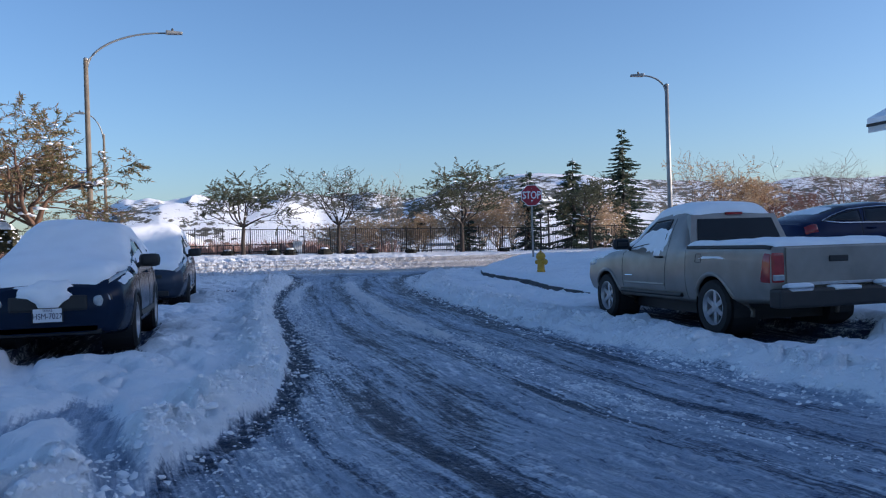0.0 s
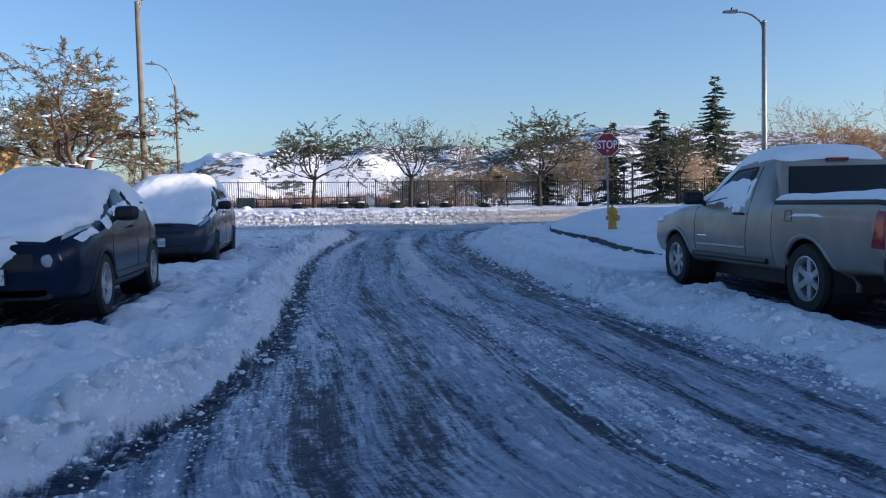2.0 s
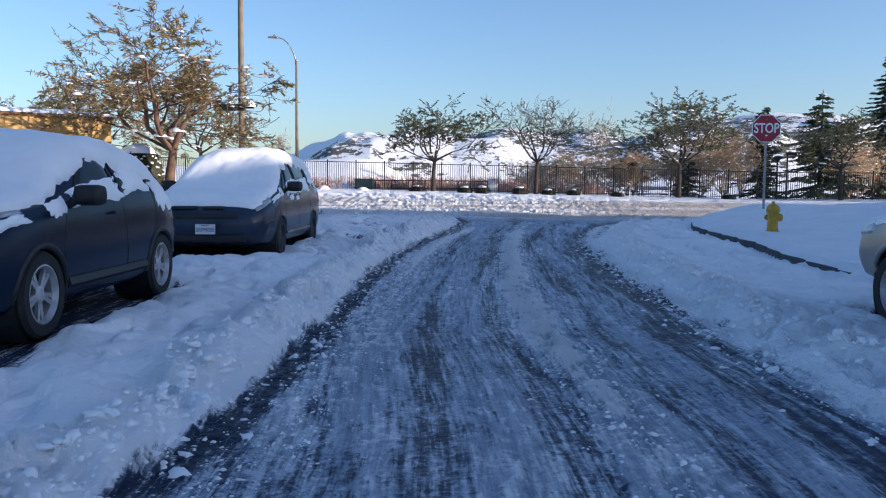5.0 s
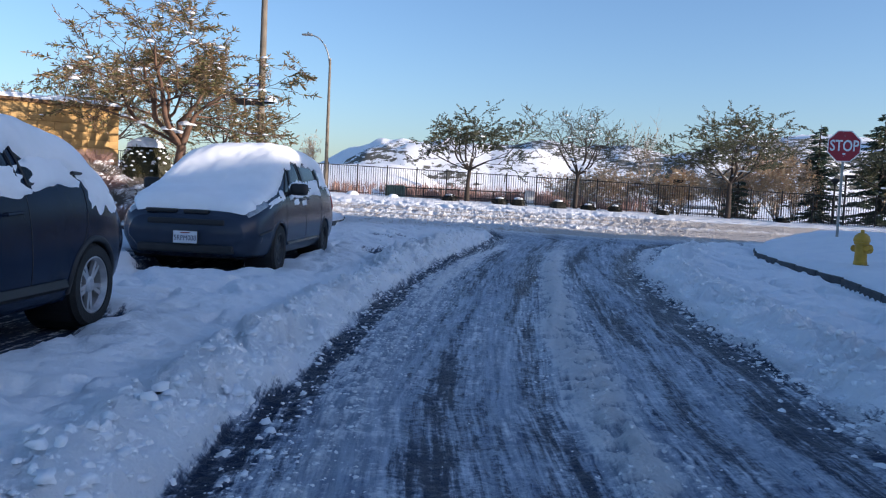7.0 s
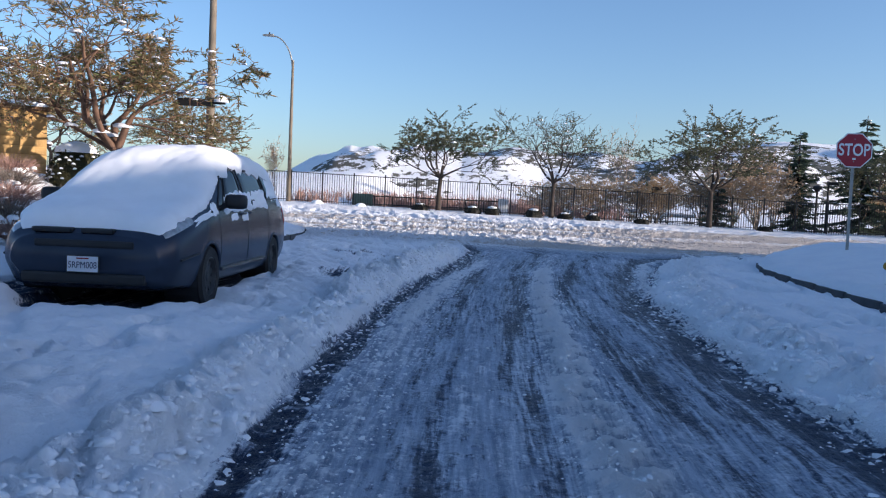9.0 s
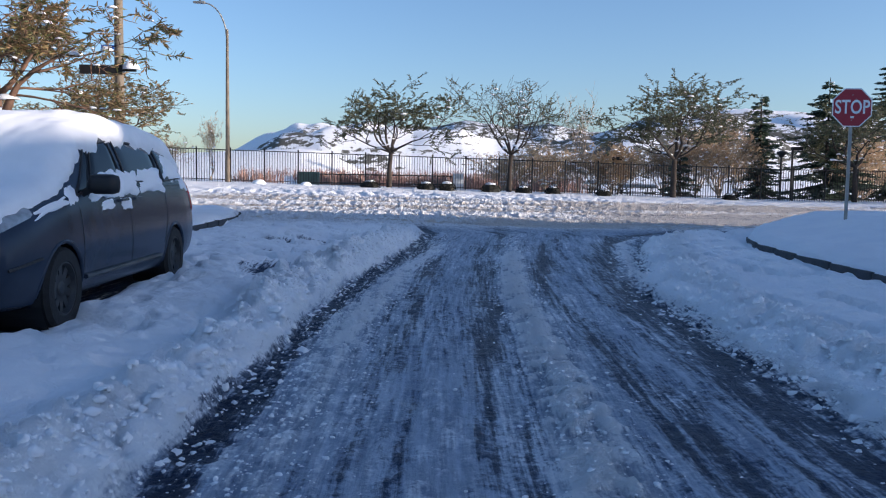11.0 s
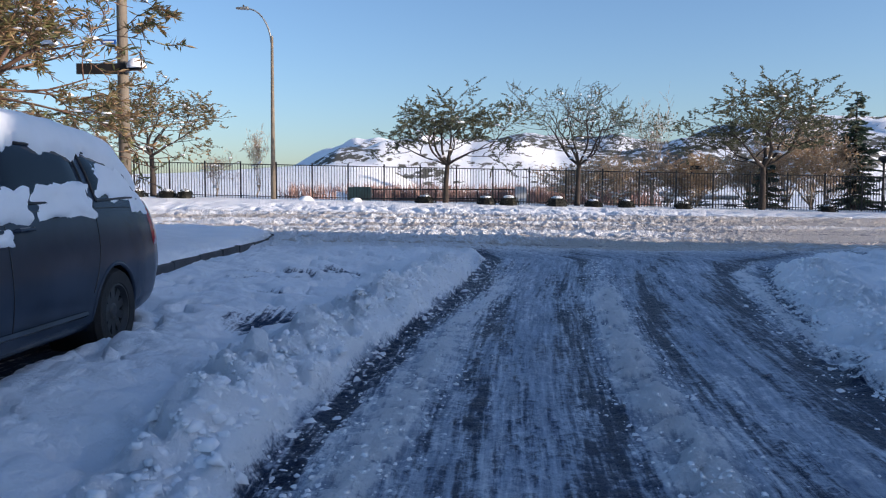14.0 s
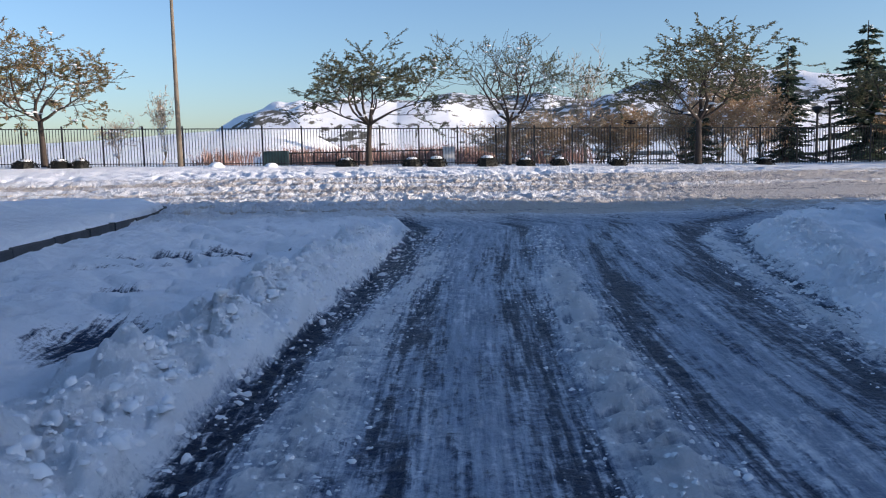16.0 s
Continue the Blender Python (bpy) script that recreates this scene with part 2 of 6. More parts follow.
def hills(x, y):
    """Rolling scrub hills beyond the park, with gullies."""
    d = np.hypot(x, y)
    a = np.degrees(np.arctan2(x, np.maximum(y, 1)))
    n = fractal(x / 38, y / 38, 5, 40, 0.55)
    gully = np.abs(fractal(x / 17 + 3, y / 46, 4, 60) - 0.5) * 2
    crest = np.interp(a, (-40, -16, -12, -9.5, -7, -4.5, -2, 1, 4, 8, 12, 16, 20, 26, 34), (2.5, 2.5, 3.6, 6.2, 8.6, 9.6, 9.2, 8.6, 9.8, 9.0, 8.2, 9.5, 11.0, 10.0, 8.0))
    out = crest * np.exp(-((d - 175) / 40) ** 2)
    out = np.maximum(out, crest * 0.45 * np.exp(-((d - 112) / 16) ** 2) * (0.4 + 1.2 * n))
    out = np.maximum(out, smooth(d, 190, 320) * (9 + 8 * n) * smooth(a, -14, 10))
    rise = smooth(y, 78, 130)
    out = out * (0.80 + 0.40 * n) + (0.5 - gully) * 2.6 * rise * smooth(out, 1.5, 7)
    out = out + (fractal(x / 14, y / 14, 3, 44, 0.5) - 0.5) * 1.6 * rise
    berm = 3.4 * np.exp(-((y - 80) / 9) ** 2) * smooth(-x, -3, 7) * (0.7 + 0.6 * n)
    return 1.28 * out * smooth(y, 70, 112) + berm


def snow_layers(x, y):
    """Snow depth and the masks bare, slush, dirt, rough and scrub."""
    ll, lr = lane_left(y), lane_right(y)
    wob = (fractal(x * 1.1, y * 1.1, 4, 5) - 0.5) * 0.5
    inlane = smooth(x - ll + wob * 0.30, -0.05, 0.07) * smooth(lr - x + wob * 0.7, -0.08, 0.20)
    inlane = inlane * (1 - smooth(y + wob * 2, 30.5, 33.0))
    kr = smooth(x - kerb_right(y), -0.25, 0.25) * (y < 31.2)
    kl = smooth(kerb_left(y) - x, -0.2, 0.2) * (y < 37.0)
    verge = np.maximum(kr, kl)
    cross = smooth(y + wob * 2, 30.6, 32.6) * (1 - smooth(y, 45.5, 47.5)) * (1 - verge)
    soft = fractal(x * 0.9, y * 0.9, 3, 11) - 0.5
    lump = fractal(x * 4.5, y * 4.5, 4, 21, 0.6) - 0.5
    dimple = grain(x * 3.6 + 2 * lump, y * 2.2 + x * 1.2, 71)
    depth = 0.13 + soft * 0.11 + lump * (0.13 - 0.07 * verge) - 0.105 * smooth(dimple, 0.48, 0.80) * (1 - verge)
    depth = depth + verge * 0.03
    # banks pushed up beside the scraped lane
    bl = np.exp(-((x - ll + 0.34) / 0.26) ** 2) * (1 - smooth(y, 27, 30))
    bl2 = np.exp(-((x - ll + 0.42) / 0.30) ** 2) * smooth(y, 17, 22) * (1 - smooth(y, 26.5, 28.5))
    br = np.exp(-((x - lr - 0.5) / 0.36) ** 2) * (1 - smooth(y, 27, 30))
    crumb = np.maximum(fractal(x * 6.5, y * 6.5, 3, 31, 0.6) - 0.42, 0)
    round_ = np.sqrt(np.maximum(fractal(x * 8.0, y * 8.0, 3, 35, 0.62) - 0.36, 0)) * (0.4 + 1.2 * fractal(x * 0.7, y * 0.7, 2, 36))
    depth = depth + bl * (0.05 + 0.20 * round_ + 0.05 * crumb) + bl2 * (0.06 + 0.14 * round_) + br * (0.03 + 0.19 * round_ + 0.06 * crumb)
    face = np.exp(-((x - kerb_right(y) + 0.12) / 0.22) ** 2) * smooth(y, 16, 19) * (1 - smooth(y, 28.5, 30)) + np.exp(-((x - kerb_left(y) - 0.12) / 0.22) ** 2) * smooth(y, 22, 25) * (1 - smooth(y, 36, 36.8))
    depth = depth * (1 - 0.95 * np.clip(face * (0.9 + soft * 2), 0, 1))
    # the driven lane: grey ice, dark wheel ruts along it, and ridges of clods between them
    along = x - rut_mid(y) * (1 - smooth(y, 30, 34))
    sway = 0.16 * (fractal(y * 0.5, y * 0 + 3.0, 3, 3) - 0.5) + 0.10 * (fractal(x * 4, y * 0.9, 3, 4) - 0.5)
    streak = fractal(along * 6.5, y * 0.30, 4, 101, 0.6)
    fine = fractal(along * 19, y * 0.8, 3, 103, 0.6)
    grit = fractal(x * 15, y * 9, 3, 37, 0.65)
    patch = fractal(x * 1.1, y * 0.45, 3, 91)

    def line(centre, w):
        return np.exp(-((x - centre + sway) / w) ** 2)
    near_strength = np.interp(y, (3, 6, 11, 14, 20, 22.2, 22.7, 26.5, 28), (0.5, 0.85, 0.75, 0.35, 0.30, 0.35, 0.9, 0.85, 0.3))
    ruts = near_strength * line(rut_near(y), 0.30)
    ruts = np.maximum(ruts, np.interp(y, (3, 6, 13, 18, 27), (0.75, 0.65, 0.8, 0.75, 0.5)) * line(rut_mid(y), np.interp(y, (4, 9, 13, 20, 24), (0.10, 0.17, 0.15, 0.22, 0.24))))
    ruts = np.maximum(ruts, np.interp(y, (4, 12, 20, 30), (0.45, 0.55, 0.7, 0.6)) * line(rut_far(y), 0.20))
    ruts = np.maximum(ruts, np.interp(y, (4, 10, 16, 31), (0.45, 0.6, 0.9, 0.95)) * line(rut_outer(y), np.interp(y, (5, 12, 18, 24, 30), (0.22, 0.26, 0.28, 0.30, 0.40))))
    ruts = np.maximum(ruts, 0.95 * line(1.05 - 0.05 * (y - 7), 0.34) * np.exp(-((y - 7.0) / 2.3) ** 2))
    gut = line(ll + 0.15, 0.14) * smooth(y, 4, 6.5)
    gut_right = line(lr - 0.10, 0.24) * smooth(y, 9, 14)
    ridge_mid = line(rut_mid(y) + 0.38, np.interp(y, (7, 14, 22), (0.12, 0.22, 0.17))) * smooth(y, 7, 13) * (1 - smooth(y, 24.5, 28))
    ridge_left = line(ll + 0.52, 0.17) * smooth(y, 6, 12) * (1 - smooth(y, 26, 28.5)) * (0.45 + 0.55 * smooth(y, 15, 20))
    ridge_right = line(rut_outer(y) + 0.34, 0.13) * smooth(y, 9, 15) * (1 - smooth(y, 28, 30))
    ridges = np.clip(ridge_mid + 0.65 * ridge_left + 0.6 * ridge_right, 0, 1)
    cells = np.sqrt(np.maximum(fractal(x * 9.5, y * 8.5, 2, 35, 0.45) - 0.40, 0)) * 1.6
    bare = 0.06 + 0.90 * ruts * (0.62 + 0.85 * (streak - 0.30)) + 1.15 * gut * (1.15 - 0.75 * smooth(grit, 0.52, 0.64)) + 0.95 * gut_right * (1.1 - smooth(grit, 0.45, 0.6))
    bare = bare + 0.34 * smooth(streak, 0.50, 0.70) + 0.20 * smooth(fine, 0.52, 0.70) * smooth(patch, 0.35, 0.6) + 0.18 * smooth(patch, 0.5, 0.72) + 0.22 * smooth(grit, 0.46, 0.60) * smooth(1 - patch, 0.40, 0.60)
    bare = bare * (1 - 0.85 * ridges) - 0.12 * ridges
    bare = np.clip(bare, 0, 1) * inlane
    ice = 0.012 + 0.020 * (1 - streak) + 0.010 * (fine - 0.4) + 0.016 * smooth(grit, 0.45, 0.62) * (1 - ruts) - 0.012 * ruts - 0.012 * gut
    ice = ice + ridges * (0.006 + 0.062 * cells * (0.5 + patch))
    depth = depth * (1 - inlane) + np.maximum(ice, 0.002) * inlane
    white = 0.95 * ridges * (0.40 + 0.65 * smooth(cells, 0.1, 0.5)) + 0.30 * smooth(1 - streak, 0.47, 0.64) * smooth(grit, 0.45, 0.6) * (1 - ruts) + 0.12 * smooth(1 - patch, 0.45, 0.65)
    slush = inlane * np.clip(1.0 - white, 0.10, 1)
    # churned snow on the cross street, scraped near the junction's right side
    churn = fractal(x * 5.5, y * 7.5, 4, 51, 0.66) - 0.5
    track = fractal(x * 0.10 + y * 0.02, y * 1.5, 4, 55, 0.62)
    depth = depth * (1 - cross) + cross * np.maximum(0.10 + 0.24 * churn - 0.30 * (track - 0.5), 0.0)
    scrape = cross * smooth(x + wob * 4, 4.5, 11) * np.exp(-((y - 37.0) / 3.8) ** 2)
    mouth = cross * np.exp(-((x - 5.5) / 3.2) ** 2) * (1 - smooth(y, 33.5, 37.5))
    scrape = np.maximum(scrape, mouth * 0.9)
    depth = depth * (1 - 0.8 * scrape)
    slush = np.maximum(slush, cross * np.clip(0.30 + 0.70 * smooth(track, 0.42, 0.58) + 0.8 * scrape, 0, 1))
    bare = bare + cross * (0.42 * smooth(track, 0.54, 0.66) + 0.12 * scrape)
    # melted holes by the kerb, and the footprints' trough near the start
    for hx, hy, rx, ry in ((0.02, 22.9, 0.30, 0.50), (-0.45, 26.8, 0.80, 0.30), (-0.9, 25.9, 0.55, 0.26), (0.15, 27.3, 0.5, 0.26), (-0.35, 24.4, 0.32, 0.22)):
        hole = np.exp(-(((x - hx + wob * 0.8) / rx) ** 2 + ((y - hy + wob) / ry) ** 2) ** 1.5)
        bare = np.maximum(bare, 1.0 * hole)
        depth = depth * (1 - 0.9 * hole)
    trough = np.exp(-((x + 0.68 + 0.19 * (y - 5.2) + wob * 0.2) / 0.17) ** 4) * smooth(y, 3.0, 3.6) * (1 - smooth(y, 7.3, 7.9))
    trough = np.maximum(trough, np.exp(-((x + 1.55 - 0.40 * (y - 6.4) + wob * 0.2) / 0.17) ** 4) * smooth(y, 3.4, 4.2) * (1 - smooth(y, 7.3, 7.9)))
    depth = depth * (1 - 0.75 * trough)
    slush = np.maximum(slush, 0.95 * trough)
    dirt = np.clip(cross * (0.9 + 0.3 * wob), 0, 1)
    rough = np.clip(0.14 + inlane * (0.30 + 0.7 * ridges + 0.4 * gut + 0.5 * gut_right) + cross * 0.85 + 0.30 * (bl + br), 0, 1)
    scrub = smooth(y, 66, 120) * (0.35 + 1.1 * smooth(fractal(x / 30, y / 30, 4, 77), 0.36, 0.62))
    field = smooth(y, 47, 52)
    depth = depth * (1 - field) + field * (0.09 + 0.05 * soft)
    return depth, bare, slush, dirt, rough, scrub, along


def parked_hollow(x, y):
    """Bare dark ground under the parked cars."""
    h = np.zeros_like(x)
    for cx, cy, hx, hy in ((-1.9, 12.5, 0.80, 1.95), (-1.95, 20.0, 0.90, 2.35), (6.87, 10.9, 0.85, 2.45), (12.6, 14.1, 2.1, 0.8)):
        e = (fractal(x * 3, y * 3, 3, 8) - 0.5) * 0.25
        h = np.maximum(h, (1 - smooth(np.abs(x - cx) + e, hx - 0.08, hx + 0.16)) * (1 - smooth(np.abs(y - cy) + e, hy - 0.08, hy + 0.2)))
    return h


def surface(x, y):
    d, bare, slush, dirt, rough, scrub, along = snow_layers(x, y)
    h = parked_hollow(x, y)
    d = d * (1 - h) + 0.012 * h
    bare = np.maximum(bare, 0.95 * h)
    return base_height(x, y) + hills(x, y) + d, bare, slush, dirt, rough, scrub, along


def ground_z(x, y, snow=True):
    xa, ya = np.array([float(x)]), np.array([float(y)])
    return float(surface(xa, ya)[0][0] if snow else base_height(xa, ya)[0])


def axis(knots):
    """Coordinates from knots of (start, step)."""
    out = [knots[0][0]]
    for (a, sa), (b, sb) in zip(knots, knots[1:]):
        x = a
        while x < b - 1e-6:
            f = (x - a) / (b - a)
            x += sa * (1 - f) + sb * f
            out.append(min(x, b))
    return np.array(sorted(set(np.round(out, 4))))


def sheet(name, xs, ys):
    X, Y = np.meshgrid(xs, ys)
    z, *masks = surface(X.ravel(), Y.ravel())
    nx, ny = len(xs), len(ys)
    co = np.stack([X.ravel(), Y.ravel(), z], 1)
    idx = np.arange(nx * ny).reshape(ny, nx)
    quads = np.stack([idx[:-1, :-1], idx[:-1, 1:], idx[1:, 1:], idx[1:, :-1]], -1).reshape(-1, 4)
    me = bpy.data.meshes.new(name)
    me.vertices.add(nx * ny)
    me.vertices.foreach_set("co", co.ravel().astype(np.float32))
    me.loops.add(quads.size)
    me.loops.foreach_set("vertex_index", quads.ravel().astype(np.int32))
    me.polygons.add(len(quads))
    me.polygons.foreach_set("loop_start", (np.arange(len(quads)) * 4).astype(np.int32))
    me.polygons.foreach_set("use_smooth", np.ones(len(quads), dtype=bool))
    me.update(calc_edges=True)
    for key, v in zip(("bare", "slush", "dirt", "rough", "scrub", "along"), masks):
        a = me.attributes.new(key, 'FLOAT', 'POINT')
        a.data.foreach_set("value", (v if key == "along" else np.clip(v, 0, 1)).astype(np.float32))
    me.materials.append(GROUND)
    ob = new(name, me)
    return tagged(ob, "snow-covered street and land with an icy scraped lane", "ground", kind="structure")


sheet("ground",
      axis([(-2600, 300), (-300, 40), (-60, 2.0), (-16, 0.25), (-4.2, 0.06), (-1.5, 0.04), (-0.4, 0.03), (5.2, 0.03), (6.0, 0.045), (9.0, 0.05), (9.6, 0.08), (16, 0.25), (60, 1.6), (300, 30), (2600, 300)]),
      axis([(-60, 12), (-8, 0.6), (2.5, 0.06), (4.5, 0.034), (20, 0.034), (26, 0.045), (31, 0.06), (47, 0.12), (56, 0.35), (80, 1.2), (330, 3.0), (600, 40), (4000, 700)]))


def snow_crumbs(count):
    """Loose lumps of snow along the ridges, the gutters and the foot of the banks."""
    rng = np.random.default_rng(12)
    y = 4.0 + 26.0 * rng.random(count) ** 0.9
    pick = rng.random(count)
    spread = rng.normal(0, 1, count)
    x = np.where(pick < 0.24, lane_left(y) + 0.46 + 0.18 * spread,
        np.where(pick < 0.26, lane_left(y) + 0.14 + 0.10 * spread,
        np.where(pick < 0.50, lane_left(y) - 0.22 + 0.16 * spread,
        np.where(pick < 0.70, rut_mid(y) + 0.38 + 0.15 * spread,
        np.where(pick < 0.80, rut_outer(y) + 0.34 + 0.12 * spread,
        np.where(pick < 0.975, lane_right(y) + 0.25 + 0.30 * spread, 1.0 + 3.4 * rng.random(count)))))))
    size = 0.004 + 0.013 * rng.random(count) ** 3.5
    size = np.where((pick < 0.5) & (pick > 0.26) | (pick > 0.8) & (pick < 0.975), size * 2.3, size)
    size = np.where((pick > 0.24) & (pick < 0.26) | (pick > 0.975), size * 0.6, size)
    z = surface(x, y)[0] - 0.35 * size
    sides = 6
    th = np.arange(sides) * 2 * math.pi / sides
    rings = [(0.92, -0.35), (1.0, 0.25), (0.66, 0.78)]
    tv = np.array([(r * math.cos(a), r * math.sin(a), h) for r, h in rings for a in th] + [(0, 0, 1.0)])
    k = len(tv)
    jit = 1 + 0.26 * rng.normal(0, 1, (count, k, 1)).clip(-1.6, 1.6)
    scale = np.stack([size * rng.uniform(0.8, 1.4, count), size * rng.uniform(0.8, 1.4, count), size * rng.uniform(0.6, 1.0, count)], 1)
    co = tv[None] * jit * scale[:, None, :] + np.stack([x, y, z], 1)[:, None, :]
    faces = []
    for r in range(2):
        for i in range(sides):
            p, q = r * sides + i, r * sides + (i + 1) % sides
            faces += [(p, q, q + sides), (p, q + sides, p + sides)]
    faces += [(2 * sides + i, 2 * sides + (i + 1) % sides, k - 1) for i in range(sides)]
    tri = (np.array(faces)[None] + (np.arange(count) * k)[:, None, None]).reshape(-1, 3)
    me = bpy.data.meshes.new("snow_crumbs")
    me.vertices.add(count * k)
    me.vertices.foreach_set("co", co.reshape(-1).astype(np.float32))
    me.loops.add(tri.size)
    me.loops.foreach_set("vertex_index", tri.reshape(-1).astype(np.int32))
    me.polygons.add(len(tri))
    me.polygons.foreach_set("loop_start", (np.arange(len(tri)) * 3).astype(np.int32))
    me.polygons.foreach_set("use_smooth", np.ones(len(tri), dtype=bool))
    me.update(calc_edges=True)
    me.materials.append(SNOW)
    tagged(new("snow_crumbs", me), "loose crumbs of snow along the wheel tracks", "snow", kind="stuff")


snow_crumbs(24000)


# ---- kerbs ----
def kerb(name, pts, label):
    """Kerb stones laid end to end along a line of (x, y), their faces towards the road."""
    top = empty(name)
    tagged(top, label, "kerb", kind="structure")
    for (ax, ay), (bx, by) in zip(pts, pts[1:]):
        d = Vector((bx - ax, by - ay, 0))
        n = max(1, round(d.length / 1.2))
        for i in range(n):
            p = Vector((ax, ay, 0)) + d * ((i + 0.5) / n)
            z = ground_z(p.x + 0.3 * (1 if p.x < 0 else -1), p.y, False)
            m = Matrix.Translation((p.x, p.y, z)) @ Matrix.Rotation(math.atan2(d.y, d.x), 4, 'Z')
            bm = bmesh.new()
            box(bm, -d.length / n / 2 + 0.006, d.length / n / 2 - 0.006, -0.075, 0.075, -0.1, 0.15, 0.018, m)
            part("kerb_stone", bm, KERB, top)
    return top


kerb("kerb_1", [(float(kerb_right(np.array(y))), y) for y in (15.0, 16.6, 19, 21.3, 25, 27, 28.4, 29.5, 30.3, 30.9)], "dark wet concrete kerb half buried in snow")
kerb("kerb_2", [(float(kerb_left(np.array(y))), y) for y in (22.5, 26, 29.5, 33, 35, 36, 36.6)], "dark wet concrete kerb rounding the street corner")


# ---- fence ----
def fence():
    top = empty("fence", pose(0, 53.2, 0))
    tagged(top, "black iron picket fence along the snowy verge", "fence", kind="structure")
    step, pick = 1.66, 12
    x0, n = -32.0, 48
    bm0 = bmesh.new()
    box(bm0, -0.011, 0.011, -0.011, 0.011, 0.02, 1.62)
    me = None
    rest = bmesh.new()
    bmp = bmesh.new()
    box(bmp, -0.032, 0.032, -0.032, 0.032, -0.3, 1.72, 0.006)
    post_me = None
    count = 0
    for i in range(n):
        xa, xb = x0 + i * step, x0 + (i + 1) * step
        za, zb = (ground_z(v, 53.2, False) + 0.06 for v in (xa, xb))
        if post_me is None:
            ob = part("post", bmp, DARK_IRON, top)
            post_me = ob.data
        else:
            ob = new("post", post_me)
            ob.parent = top
        ob.location = (xa, 0, za)
        for h, s in ((1.60, 0.02), (0.14, 0.018)):
            bm = bmesh.new()
            ang = math.atan2(zb - za, step)
            box(bm, 0.034, math.hypot(step, zb - za) - 0.034, -s * 0.9, s * 0.9, -s, s, 0, Matrix.Translation((xa, 0, za + h)) @ Matrix.Rotation(-ang, 4, 'Y'))
            part("rail", bm, DARK_IRON, top)
        for k in range(1, pick + 1):
            f = k / (pick + 1)
            x, z = xa + f * step, za + f * (zb - za)
            if -7.0 < x < 16.0 and count < 300:
                count += 1
                if me is None:
                    ob = part("picket", bm0, DARK_IRON, top)
                    me = ob.data
                else:
                    ob = new("picket", me)
                    ob.parent = top
                ob.location = (x, 0, z)
            else:
                box(rest, x - 0.011, x + 0.011, -0.011, 0.011, z + 0.02, z + 1.62)
    tagged(part("far_pickets", rest, DARK_IRON, top), kind="stuff")


fence()


# ---- house at the right, and unseen ones added to block the low sun ----
def house(name, x0, x1, y0, y1, eave, ridge, label):
    top = empty(name, pose((x0 + x1) / 2, (y0 + y1) / 2, 0))
    tagged(top, label, "house")
    ox, oy = (x0 + x1) / 2, (y0 + y1) / 2
    hx, hy = (x1 - x0) / 2, (y1 - y0) / 2
    g = ground_z(ox, oy, False) - 0.6
    bm = bmesh.new()
    box(bm, -hx, hx, -hy, hy, g, eave)
    part("wall", bm, STUCCO, top)
    o = 0.55
    bm = bmesh.new()
    prism(bm, [(-hx - o, eave - 0.05), (-hx - o, eave + 0.12), (0, ridge), (hx + o, eave + 0.12), (hx + o, eave - 0.05)], -hy - o, hy + o)
    part("roof", bm, SHINGLE, top)
    bm = bmesh.new()
    prism(bm, [(-hx - o - 0.04, eave + 0.10), (-hx - o - 0.05, eave + 0.30), (0, ridge + 0.24), (hx + o + 0.05, eave + 0.30), (hx + o + 0.04, eave + 0.10), (0, ridge + 0.02)], -hy - o - 0.03, hy + o + 0.03)
    part("roof_snow", bm, SNOW, top, "thick white snow on the roof")
    bm = bmesh.new()
    box(bm, -hx - o - 0.03, -hx - o, -hy - o, hy + o, eave - 0.22, eave + 0.09)
    part("fascia", bm, WHITE_TRIM, top)
    bm = bmesh.new()
    box(bm, -hx - o - 0.12, -hx - o - 0.03, -hy - o, hy + o, eave + 0.0, eave + 0.10, 0.02)
    part("gutter", bm, DARK_IRON, top)
    for j in (-0.55, 0.0, 0.55):
        for z in (1.6, 4.0):
            bm = bmesh.new()
            box(bm, -hx - 0.05, -hx + 0.05, j * hy - 0.6, j * hy + 0.6, z, z + 1.2, 0.01)
            part("window", bm, WHITE_TRIM, top)
    return top


# only its eave comes into view; its far end sets the shade's edge
house("house", 23.3, 34.0, 11.7, 25.0, 5.15, 8.05, "two-storey stucco house with a snowy roof, largely unseen, shading the street")
# unseen filler, added with a low ridge so sun reaches the minivan's roof
house("house", 23.3, 34.0, 8.2, 10.4, 5.0, 7.55, "unseen stucco filler, snowy roof lowered to let sun onto the minivan")
# unseen houses added so the row keeps sun off the street
house("house", 23.3, 34.0, 0.5, 7.0, 5.15, 8.15, "two-storey stucco house with a snowy roof, largely unseen, shading the street")
house("house", 23.3, 34.0, -16.0, 0.0, 5.15, 8.15, "two-storey stucco house with a snowy roof, largely unseen, shading the street")
house("house", 23.3, 34.0, -34.0, -16.5, 5.15, 8.15, "two-storey stucco house with a snowy roof, largely unseen, shading the street")


